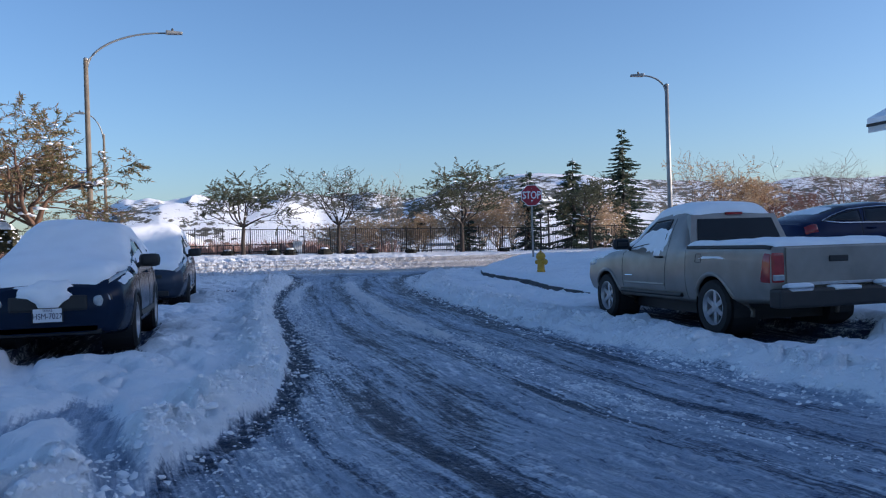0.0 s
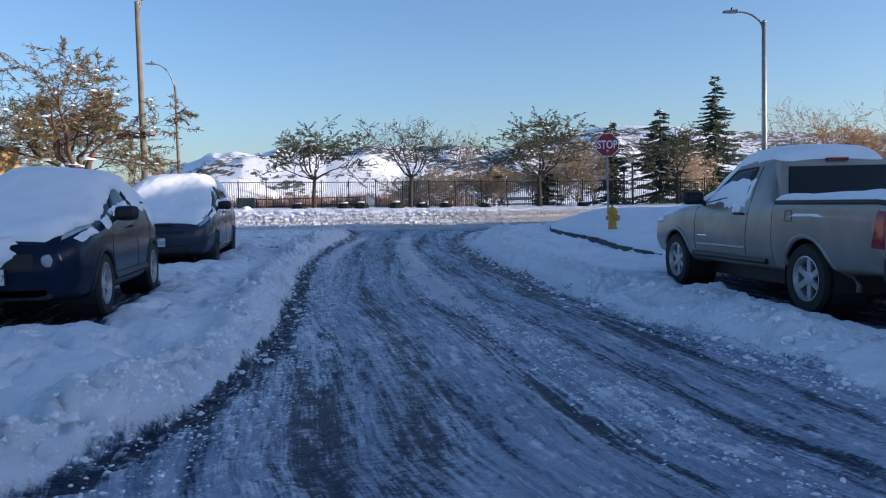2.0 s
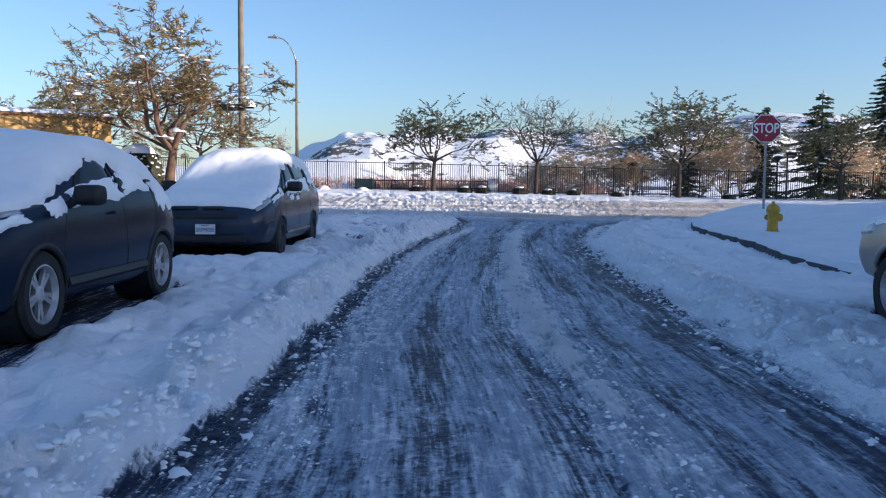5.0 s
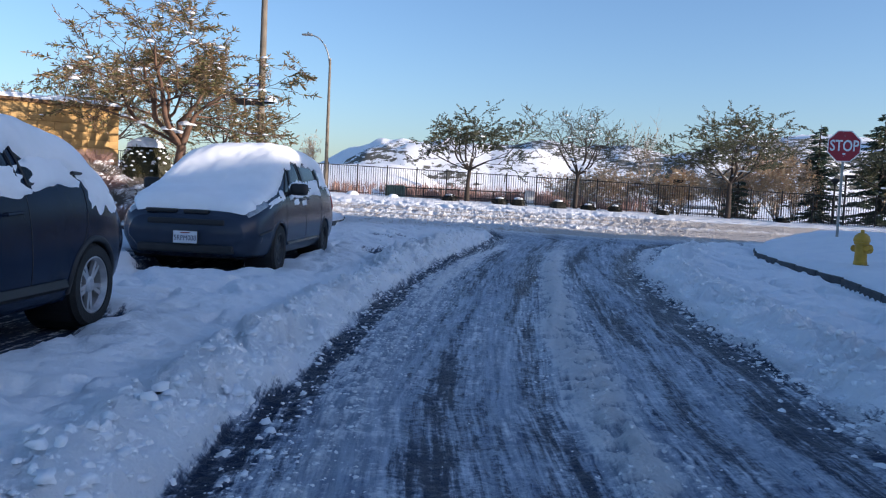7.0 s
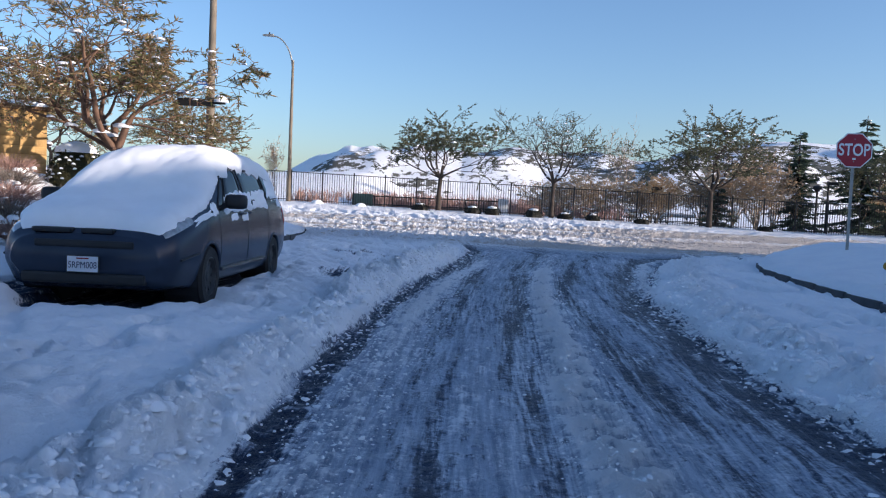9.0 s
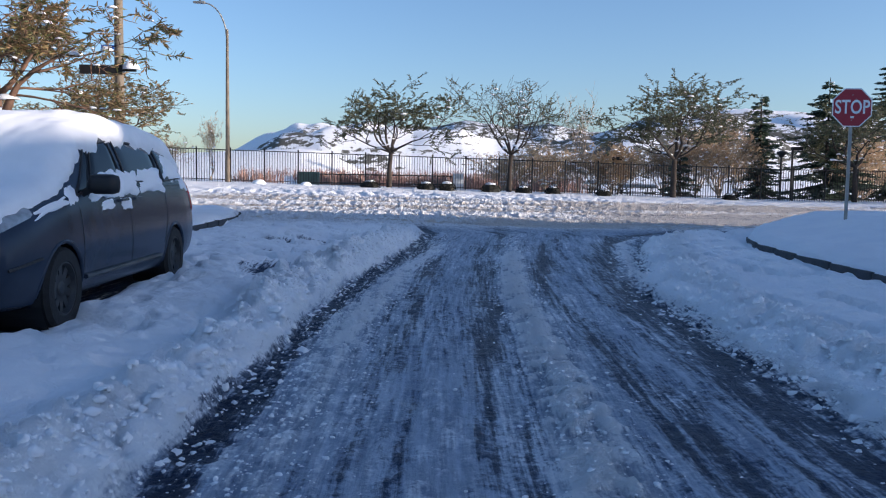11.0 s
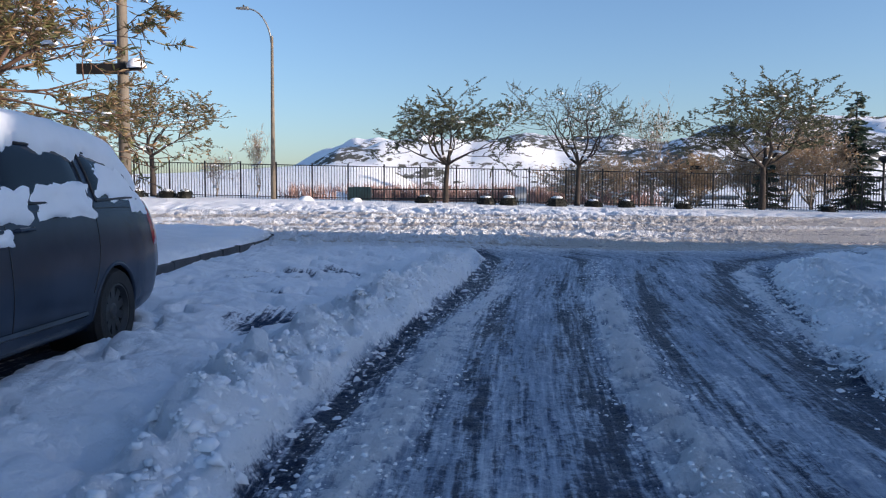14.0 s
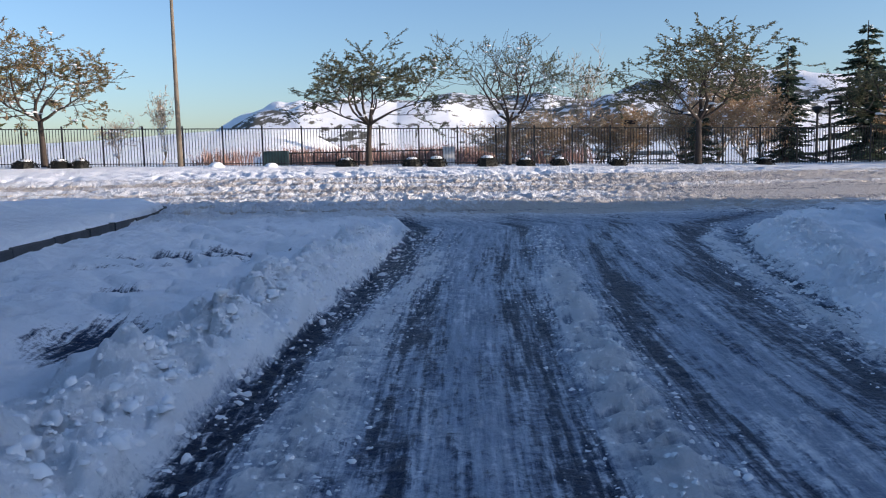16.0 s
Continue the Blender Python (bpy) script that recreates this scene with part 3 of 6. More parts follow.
# ---- street lamps ----
def street_lamp(name, x, y, h, arm, rise, toward, r0, r1, material, label):
    """A tapered pole with a curved arm; toward: the arm's heading in degrees."""
    z = ground_z(x, y) - 0.05
    top = empty(name, pose(x, y, z, 0, 0, toward))
    tagged(top, label, "street lamp")
    bm = bmesh.new()
    tube(bm, [(0, 0, -0.3), (0, 0, h * 0.5), (0, 0, h)], [r0, (r0 + r1) / 2, r1], 14)
    part("pole", bm, material, top, smooth=True)
    bm = bmesh.new()
    lathe(bm, [(r1 * 1.05, h - 0.02), (r1 * 1.15, h + 0.02), (r1 * 0.5, h + 0.06)], 12)
    part("pole_cap", bm, STEEL, top)
    bm = bmesh.new()
    pts = []
    for i in range(13):
        a = i / 12 * math.pi / 2
        pts.append((r1 * 0.6 + arm * (1 - math.cos(a)) ** 1.0, 0, h - 0.25 + (rise + 0.25) * math.sin(a) ** 1.15))
    tube(bm, pts, [0.045 - 0.015 * i / 12 for i in range(13)], 8)
    part("arm", bm, STEEL, top, smooth=True)
    hx, hz = pts[-1][0], pts[-1][2]
    bm = bmesh.new()
    vs = box(bm, hx - 0.05, hx + 0.52, -0.14, 0.14, hz - 0.06, hz + 0.07, 0.04)
    for v in bm.verts:
        f = (v.co.x - hx) / 0.52
        v.co.y *= 1 - 0.45 * max(0, f - 0.35)
        v.co.z = hz + (v.co.z - hz) * (1 - 0.4 * max(0, f)) + 0.02
    part("lamp_head", bm, STEEL, top, smooth=False)
    bm = bmesh.new()
    lathe(bm, [(0.04, hz + 0.08), (0.04, hz + 0.16), (0.03, hz + 0.18)], 10, Matrix.Translation((hx + 0.18, 0, 0)))
    part("photocell", bm, DARK_IRON, top)
    return top


street_lamp("street_lamp", -4.62, 30.7, 7.55, 2.65, 1.03, 4, 0.118, 0.075, CONCRETE_POLE, "tall concrete street lamp with a long curved arm")
street_lamp("street_lamp", -7.1, 52.6, 7.3, 1.05, 1.25, 180, 0.115, 0.06, CONCRETE_POLE, "concrete street lamp by the iron fence")
street_lamp("street_lamp", 18.05, 31.6, 7.45, 0.95, 0.42, 165, 0.115, 0.08, STEEL, "grey steel street lamp with a short bent arm")


# ---- stop sign, hydrant ----
def stop_sign():
    x, y = 10.6, 28.3
    z = ground_z(x, y) - 0.03
    c = 3.02 - z
    top = empty("stop_sign", pose(x, y, z, 0, 0, -8))
    tagged(top, "red octagonal stop sign on a galvanised post", "stop sign")
    bm = bmesh.new()
    box(bm, -0.03, 0.03, 0.006, 0.05, -0.4, c + 0.3, 0.008)
    part("post", bm, STEEL, top)

    def octagon(r, y0, y1):
        b = bmesh.new()
        prism(b, [(r * math.cos(radians(22.5 + 45 * k)), c + r * math.sin(radians(22.5 + 45 * k))) for k in range(8)], y0, y1)
        return b
    part("sign_border", octagon(0.412, -0.001, 0.004), SIGN_WHITE, top, "white painted border")
    part("sign_face", octagon(0.388, -0.005, -0.0012), SIGN_RED, top, "red reflective face")
    cu = bpy.data.curves.new("lettering", 'FONT')
    cu.body = "STOP"
    cu.size = 0.335
    cu.align_x, cu.align_y = 'CENTER', 'CENTER'
    cu.extrude = 0.0015
    cu.offset = 0.006
    cu.space_character = 1.02
    tmp = new("lettering_curve", cu)
    bpy.context.view_layer.update()
    me = bpy.data.meshes.new_from_object(tmp.evaluated_get(bpy.context.evaluated_depsgraph_get()))
    bpy.data.objects.remove(tmp)
    me.materials.clear()
    me.materials.append(SIGN_WHITE)
    ob = new("lettering", me)
    ob.parent = top
    ob.matrix_local = Matrix.Translation((0, -0.0075, c)) @ Matrix.Rotation(radians(90), 4, 'X') @ Matrix.Diagonal((0.82, 1.12, 1, 1))
    bm = bmesh.new()
    box(bm, -0.03, 0.04, -0.0065, -0.0052, c - 0.21, c - 0.17)
    part("sticker", bm, SIGN_WHITE, top, "small worn white sticker")
    for dz in (-0.25, 0.25):
        bm = bmesh.new()
        lathe(bm, [(0.012, 0.0), (0.012, 0.006), (0.006, 0.009)], 8, Matrix.Translation((0, -0.005, c + dz)) @ Matrix.Rotation(radians(90), 4, 'X'))
        part("bolt", bm, STEEL, top)


stop_sign()


def hydrant():
    x, y = 8.6, 22.4
    z = ground_z(x, y) - 0.04
    top = empty("fire_hydrant", pose(x, y, z, 0, 0, 20))
    tagged(top, "yellow painted fire hydrant standing in snow", "fire hydrant")
    bm = bmesh.new()
    lathe(bm, [(0.15, -0.1), (0.15, 0.03), (0.115, 0.035), (0.115, 0.10), (0.105, 0.12), (0.10, 0.40), (0.125, 0.41), (0.125, 0.45), (0.10, 0.455)], 20)
    part("barrel", bm, YELLOW, top, smooth=False)
    bm = bmesh.new()
    lathe(bm, [(0.138, 0.455), (0.14, 0.50), (0.12, 0.56), (0.07, 0.605), (0.035, 0.615), (0.03, 0.665), (0.015, 0.67)], 20)
    part("bonnet", bm, YELLOW, top, smooth=False)
    for ang, r in ((0, 0.055), (90, 0.075), (180, 0.055)):
        bm = bmesh.new()
        lathe(bm, [(r * 0.85, 0.08), (r * 0.85, 0.15), (r * 1.1, 0.152), (r * 1.1, 0.19), (0.02, 0.20), (0.02, 0.23)], 12,
              Matrix.Translation((0, 0, 0.33)) @ Matrix.Rotation(radians(ang - 90), 4, 'Z') @ Matrix.Rotation(radians(90), 4, 'Y'))
        part("outlet_cap", bm, YELLOW, top)
    for k in range(6):
        a = radians(60 * k)
        bm = bmesh.new()
        lathe(bm, [(0.013, 0.03), (0.013, 0.055), (0.007, 0.058)], 6, Matrix.Translation((0.132 * math.cos(a), 0.132 * math.sin(a), 0)))
        part("flange_bolt", bm, STEEL, top)


hydrant()


# ---- vehicles ----
def paint(name, base, rough=0.34, metal=0.0, coat=0.3, spec=0.5):
    return mat(name, base, rough, metal, 0.3, 2.2, 0.03, 90, coat=coat, spec=spec)


PAINT_NAVY = paint("dark_blue_paint", (0.008, 0.017, 0.040), 0.20, 0.0, 0.0, 0.14)
PAINT_SLATE = paint("slate_grey_paint", (0.032, 0.045, 0.072), 0.22, 0.0, 0.0, 0.20)
PAINT_SAND = paint("beige_metal_paint", (0.29, 0.262, 0.232), 0.34, 0.3)
PAINT_BLUE = paint("deep_blue_paint", (0.005, 0.012, 0.050), 0.2, 0.0, 0.0, 0.18)
TRIM = mat("black_plastic", (0.012, 0.012, 0.014), 0.55, var=0.3, scale=8)
GLASS = mat("dark_car_glass", (0.010, 0.014, 0.018), 0.08, var=0.2, scale=2, spec=0.22)
TYRE = mat("tyre_rubber", (0.012, 0.012, 0.013), 0.8, var=0.4, scale=14, bump=0.3, bump_scale=60)
ALLOY = mat("silver_alloy", (0.50, 0.50, 0.52), 0.36, 0.5, 0.3, 9)
STEELRIM = mat("dull_wheel_cover", (0.05, 0.053, 0.058), 0.5, 0.4, 0.3, 9)
REDLAMP = mat("red_lamp_plastic", (0.30, 0.012, 0.012), 0.18, var=0.3, scale=12, coat=0.5)
CLEARLAMP = mat("clear_lamp_plastic", (0.42, 0.44, 0.46), 0.12, 0.2, 0.35, 14, coat=0.6)
PLATE = mat("plate_white", (0.66, 0.67, 0.70), 0.45, var=0.08)
INK = mat("plate_ink", (0.02, 0.025, 0.07), 0.5, var=0.1)
CHROME = mat("chrome", (0.6, 0.6, 0.62), 0.12, 1.0, 0.1)


def box_filter(a, n, ax):
    if n < 1:
        return a
    pad = [(0, 0), (0, 0)]
    pad[ax] = (n, n)
    p = np.pad(a, pad, mode='edge')
    out = np.zeros_like(a)
    for k in range(2 * n + 1):
        out += p[k:k + a.shape[0], :] if ax == 0 else p[:, k:k + a.shape[1]]
    return out / (2 * n + 1)


class Shell:
    """A car's skin from stations along its length (front at 0): each gives y, underside, and half widths with heights
    at sill, flank, belt and roof edge, and the height of the crown."""

    def __init__(self, stations, soft=2, step=0.03):
        st = np.array(stations)
        self.length = st[-1, 0]
        n = int(round(self.length / step)) + 1
        self.ys = np.linspace(0, self.length, n)
        cols = [np.interp(self.ys, st[:, 0], st[:, k]) for k in range(1, 10)]
        zb, ws, wm, zm, wl, zl, wr, zr, zt = cols
        W = np.stack([0 * zb, ws * 0.92, ws, wm, wl, wr, wr * 0.6, 0 * zb], 1)
        Z = np.stack([zb, zb, zb + 0.13, zm, zl, zr, zr * 0.25 + zt * 0.75, zt], 1)
        self.vs = np.linspace(0, 7, 71)
        WW = np.stack([np.interp(self.vs, range(8), r) for r in W])
        ZZ = np.stack([np.interp(self.vs, range(8), r) for r in Z])
        for _ in range(2):
            WW, ZZ = box_filter(WW, soft, 0), box_filter(ZZ, soft, 0)
            w2, z2 = box_filter(WW, 3, 1), box_filter(ZZ, 3, 1)
            w2[:, 0], w2[:, -1] = 0, 0
            WW, ZZ = w2, z2
        self.W, self.Z = WW, ZZ

    def at(self, y, v, side=1, off=0.0):
        fi = min(max(y / self.length, 0), 1) * (len(self.ys) - 1)
        fj = min(max(v / 7, 0), 1) * (len(self.vs) - 1)

        def g(a, b):
            a, b = min(max(a, 0), len(self.ys) - 1), min(max(b, 0), len(self.vs) - 1)
            i, j = int(min(a, len(self.ys) - 2)), int(min(b, len(self.vs) - 2))
            p, q = a - i, b - j
            s = lambda A: (A[i, j] * (1 - q) + A[i, j + 1] * q) * (1 - p) + (A[i + 1, j] * (1 - q) + A[i + 1, j + 1] * q) * p
            return Vector((s(self.W), a / (len(self.ys) - 1) * self.length, s(self.Z)))
        c = g(fi, fj)
        if off:
            du, dv = g(fi + 1.5, fj) - g(fi - 1.5, fj), g(fi, fj + 1.5) - g(fi, fj - 1.5)
            nrm = du.cross(dv)
            if nrm.length > 1e-9:
                nrm.normalize()
                if nrm.x < 0 and v < 6 or nrm.z < 0 and v > 5.5:
                    nrm = -nrm
                c = c + nrm * off
        return Vector((c.x * side, c.y, c.z))

    def skin(self, bm, wheels, r):
        """The painted body, with round openings for the wheels."""
        n, m = len(self.ys), len(self.vs)
        right = [[bm.verts.new((self.W[i, j], self.ys[i], self.Z[i, j])) for j in range(m)] for i in range(n)]
        left = [[right[i][j] if j in (0, m - 1) else bm.verts.new((-self.W[i, j], self.ys[i], self.Z[i, j])) for j in range(m)] for i in range(n)]
        for i in range(n - 1):
            for j in range(m - 1):
                y, z = (self.ys[i] + self.ys[i + 1]) / 2, (self.Z[i, j] + self.Z[i, j + 1]) / 2
                if self.vs[j] < 3.9 and any(math.hypot(y - wy, z - wz) < r for wy, wz in wheels):
                    continue
                bm.faces.new((right[i][j], right[i + 1][j], right[i + 1][j + 1], right[i][j + 1]))
                bm.faces.new((left[i][j + 1], left[i + 1][j + 1], left[i + 1][j], left[i][j]))
        bm.faces.new([right[0][j] for j in range(m)] + [left[0][j] for j in range(m - 2, 0, -1)])
        bm.faces.new([right[-1][j] for j in range(m - 1, -1, -1)] + [left[-1][j] for j in range(1, m - 1)])

    def patch(self, bm, corners, side=1, off=0.006, nu=10, nv=6):
        """A panel over the skin between four (y, v) corners, in order round, with a rim that returns to the skin."""
        grid = []
        for i in range(nu + 1):
            row = []
            for j in range(nv + 1):
                a, b = i / nu, j / nv
                y = (corners[0][0] * (1 - a) + corners[1][0] * a) * (1 - b) + (corners[3][0] * (1 - a) + corners[2][0] * a) * b
                v = (corners[0][1] * (1 - a) + corners[1][1] * a) * (1 - b) + (corners[3][1] * (1 - a) + corners[2][1] * a) * b
                edge = i in (0, nu) or j in (0, nv)
                row.append(bm.verts.new(self.at(y, v, side, -0.004 if edge else off)))
            grid.append(row)
        for i in range(nu):
            for j in range(nv):
                bm.faces.new((grid[i][j], grid[i + 1][j], grid[i + 1][j + 1], grid[i][j + 1]))

    def strip(self, bm, path, width, side=1, off=0.004):
        """A thin raised line along a path of (y, v)."""
        pts = [self.at(y, v, side, off) for y, v in path]
        tube(bm, pts, [width] * len(pts), 5)

    def snow(self, bm, y0, y1, low, thick, fill=8, seed=3.0, lip=0.6):
        """Snow lying over the upper skin; low(y, side) gives the v down to which it hangs."""
        n = int((y1 - y0) / 0.045)
        m = 30
        zs = box_filter(self.Z, fill, 0)
        rows = []
        for i in range(n + 1):
            y = y0 + (y1 - y0) * i / n
            row = []
            for k in range(2 * m + 1):
                side = -1 if k < m else 1
                f = abs(k - m) / m
                v0 = low(y, side)
                v0 += 0.55 * (noise.noise(Vector((y * 3.1, side * 2.0, seed))) + 0.6 * noise.noise(Vector((y * 9, side * 5.0, seed)))) * 0.5
                v0 = min(v0, 6.8)
                v = 7 - (7 - v0) * f ** 0.9
                p = self.at(y, v, side)
                q = self.at(y, v, side, 0.1) - p
                q = q.normalized() if q.length else Vector((0, 0, 1))
                ends = min(1, (y - y0) / 0.16, (y1 - y) / 0.16)
                ends = math.sqrt(max(0, ends))
                t = thick * ends * math.sqrt(max(0.0, 1 - f ** 5)) * (0.82 + 0.45 * noise.noise(Vector((p.x * 1.6, y * 1.6, seed))) + 0.10 * noise.noise(Vector((p.x * 8, y * 8, seed))))
                fi = min(max(y / self.length, 0), 1) * (len(self.ys) - 1)
                lift = max(0.0, zs[int(fi), -1] - self.Z[int(fi), -1]) * (1 - f ** 3) * ends
                d = (q * lip + Vector((0, 0, 1)) * (1 - lip))
                row.append(bm.verts.new(p + d * max(t, -0.01) + Vector((0, 0, lift)) - q * (0.012 if f > 0.97 or ends < 0.02 else 0)))
            rows.append(row)
        for a, b in zip(rows, rows[1:]):
            for k in range(2 * m):
                bm.faces.new((a[k], b[k], b[k + 1], a[k + 1]))


def wheel(parent, x, y, z, r, rim_r, width, side, material, spokes, twin=0.0):
    hub = empty("wheel")
    hub.parent = parent
    hub.matrix_local = Matrix.Translation((x, y, z)) @ Matrix.Rotation(radians(90 * side), 4, 'Y')
    w = width / 2
    bm = bmesh.new()
    lathe(bm, [(rim_r, -w), (r * 0.93, -w), (r, -w * 0.65), (r, w * 0.65), (r * 0.93, w), (rim_r * 1.06, w), (rim_r, w * 0.9), (rim_r, -w * 0.2)], 36)
    part("tyre", bm, TYRE, hub, smooth=False)
    bm = bmesh.new()
    lathe(bm, [(rim_r * 0.98, w * 0.35), (rim_r * 1.03, w * 0.93), (rim_r * 0.97, w * 0.96), (rim_r * 0.88, w * 0.55), (rim_r * 0.86, -w * 0.2)], 36, None, False)
    part("rim", bm, material, hub, smooth=False)
    bm = bmesh.new()
    lathe(bm, [(rim_r * 0.9, -w * 0.3), (rim_r * 0.9, -w * 0.2), (0.05, -w * 0.15)], 24)
    part("brake_plate", bm, TRIM, hub)
    bm = bmesh.new()
    for k in range(spokes):
        for dt in ((-twin, twin) if twin else (0,)):
            a = 2 * math.pi * k / spokes + dt
            m = Matrix.Rotation(a, 4, 'Z')
            sw = 0.017 if twin else 0.032
            vs = box(bm, rim_r * 0.2, rim_r * 0.95, -sw, sw, w * 0.35, w * 0.62, 0.0, m)
    part("spokes", bm, material, hub)
    bm = bmesh.new()
    lathe(bm, [(rim_r * 0.30, w * 0.3), (rim_r * 0.30, w * 0.62), (rim_r * 0.2, w * 0.72), (0.01, w * 0.74)], 18)
    part("hub_cap", bm, material, hub)
    return hub


def arch(parent, shell, wy, wz, r, side, material, lip=0.03):
    """The lip round a wheel opening and the dark well behind it."""
    bm = bmesh.new()
    pts = []
    for k in range(19):
        a = math.pi * (-0.08 + 1.16 * k / 18)
        y, z = wy + r * math.cos(a), wz + r * math.sin(a)
        i = int(min(max(y / shell.length, 0), 1) * (len(shell.ys) - 1))
        zs, ws = shell.Z[i, 8:42], shell.W[i, 8:42]
        pts.append((side * (float(np.interp(z, zs, ws)) - 0.008), y, z))
    tube(bm, pts, [lip] * 19, 7)
    part("wheel_arch", bm, material, parent, smooth=True)
    bm = bmesh.new()
    xs = abs(pts[9][0])
    lathe(bm, [(r * 0.99, 0.0), (r * 0.99, 0.36), (0.02, 0.36)][::-1], 24, Matrix.Translation((side * (xs - 0.03), wy, wz)) @ Matrix.Rotation(radians(-90 * side), 4, 'Y'))
    bm.faces.ensure_lookup_table()
    bmesh.ops.delete(bm, geom=[f for f in bm.faces if len(f.verts) > 6 and abs(f.calc_center_median().x) > xs - 0.05], context='FACES')
    part("wheel_well", bm, TRIM, parent)


def mirror(parent, shell, y, v, side, material=None, out=0.16):
    p = shell.at(y, v, side)
    bm = bmesh.new()
    vs = box(bm, -0.135, 0.135, -0.075, 0.075, -0.085, 0.085, 0.06)
    for u in bm.verts:
        u.co = Vector((u.co.x * (1 if u.co.y > 0 else 0.85) + p.x + side * out, u.co.y + p.y, u.co.z + p.z + 0.09))
    ob = part("door_mirror", bm, material or TRIM, parent, smooth=True)
    bm = bmesh.new()
    tube(bm, [p - Vector((side * 0.02, 0, 0)), p + Vector((side * (out - 0.07), 0, 0.07))], [0.035, 0.03], 8)
    part("mirror_arm", bm, TRIM, ob)
    bm = bmesh.new()
    box(bm, p.x + side * out - 0.095, p.x + side * out + 0.095, p.y + 0.062, p.y + 0.073, p.z + 0.03, p.z + 0.15, 0.004)
    part("mirror_glass", bm, GLASS, ob)
    bm = bmesh.new()
    box(bm, p.x + side * out - 0.09, p.x + side * out + 0.09, p.y - 0.05, p.y + 0.04, p.z + 0.155, p.z + 0.20, 0.03)
    return ob


def text_mesh(body, size, material, parent, m, sx=1.0):
    cu = bpy.data.curves.new("characters", 'FONT')
    cu.body, cu.size, cu.align_x, cu.align_y, cu.extrude = body, size, 'CENTER', 'CENTER', 0.001
    tmp = new("characters_curve", cu)
    bpy.context.view_layer.update()
    me = bpy.data.meshes.new_from_object(tmp.evaluated_get(bpy.context.evaluated_depsgraph_get()))
    bpy.data.objects.remove(tmp)
    me.materials.clear()
    me.materials.append(material)
    ob = new("characters", me)
    ob.parent = parent
    ob.matrix_local = m @ Matrix.Rotation(radians(90), 4, 'X') @ Matrix.Diagonal((sx, 1, 1, 1))
    return ob


def plate(parent, m, body, head=""):
    bm = bmesh.new()
    box(bm, -0.165, 0.165, 0.0, 0.012, -0.085, 0.085, 0.006)
    ob = part("plate_frame", bm, TRIM, parent)
    ob.matrix_local = m
    bm = bmesh.new()
    box(bm, -0.152, 0.152, -0.004, -0.0005, -0.076, 0.076, 0.001)
    pl = part("number_plate", bm, PLATE, ob, "white number plate")
    text_mesh(body, 0.092, INK, ob, Matrix.Translation((0, -0.006, -0.012)), 0.80)
    if head:
        text_mesh(head, 0.036, INK, ob, Matrix.Translation((0, -0.006, 0.055)), 1.0)
    else:
        bm = bmesh.new()
        box(bm, -0.06, 0.06, -0.0065, -0.0045, 0.05, 0.062)
        part("plate_bar", bm, REDLAMP, ob)
    return ob


def base_car(name, shell, paint_, m, label, category, wheels, r, arch_r, arch_mat, lip=0.03):
    top = empty(name, m)
    tagged(top, label, category)
    bm = bmesh.new()
    shell.skin(bm, [(wy, r) for wy in wheels], arch_r)
    body = part("body", bm, paint_, top, smooth=True)
    bm = bmesh.new()
    wmax = float(shell.W.max())
    box(bm, -wmax + 0.35, wmax - 0.35, 0.5, shell.length - 0.9, 0.2, 0.44)
    part("underbody", bm, TRIM, top)
    for wy in wheels:
        for s in (-1, 1):
            arch(top, shell, wy, r, arch_r, s, arch_mat, lip)
    return top


def window(top, shell, corners, side, label="dark side window", name="window", material=None, trim=True):
    bm = bmesh.new()
    shell.patch(bm, corners, side, 0.008)
    ob = part(name, bm, material or GLASS, top, label, smooth=True)
    if trim:
        bm = bmesh.new()
        ring = []
        for (a, b), (c, d) in zip(corners, corners[1:] + corners[:1]):
            ring += [(a + (c - a) * k / 6, b + (d - b) * k / 6) for k in range(6)]
        shell.strip(bm, ring + ring[:1], 0.011, side, 0.004)
        part("window_seal", bm, TRIM, ob)
    return ob


def seam(top, shell, path, side, name="panel_gap"):
    bm = bmesh.new()
    full = []
    for (a, b), (c, d) in zip(path, path[1:]):
        full += [(a + (c - a) * k / 6, b + (d - b) * k / 6) for k in range(6)]
    full.append(path[-1])
    shell.strip(bm, full, 0.0045, side, 0.0005)
    part(name, bm, TRIM, top)


def handle(top, shell, y, v, side, material):
    bm = bmesh.new()
    a, b = shell.at(y - 0.09, v, side, 0.03), shell.at(y + 0.09, v, side, 0.03)
    tube(bm, [shell.at(y - 0.1, v, side, 0.0), a, b, shell.at(y + 0.1, v, side, 0.0)], [0.012, 0.014, 0.014, 0.012], 6)
    part("door_handle", bm, material, top)


def snow_part(top, bm, label="thick fresh snow lying on the body"):
    bmesh.ops.recalc_face_normals(bm, faces=bm.faces)
    return part("snow_cover", bm, SNOW, top, label, smooth=True)


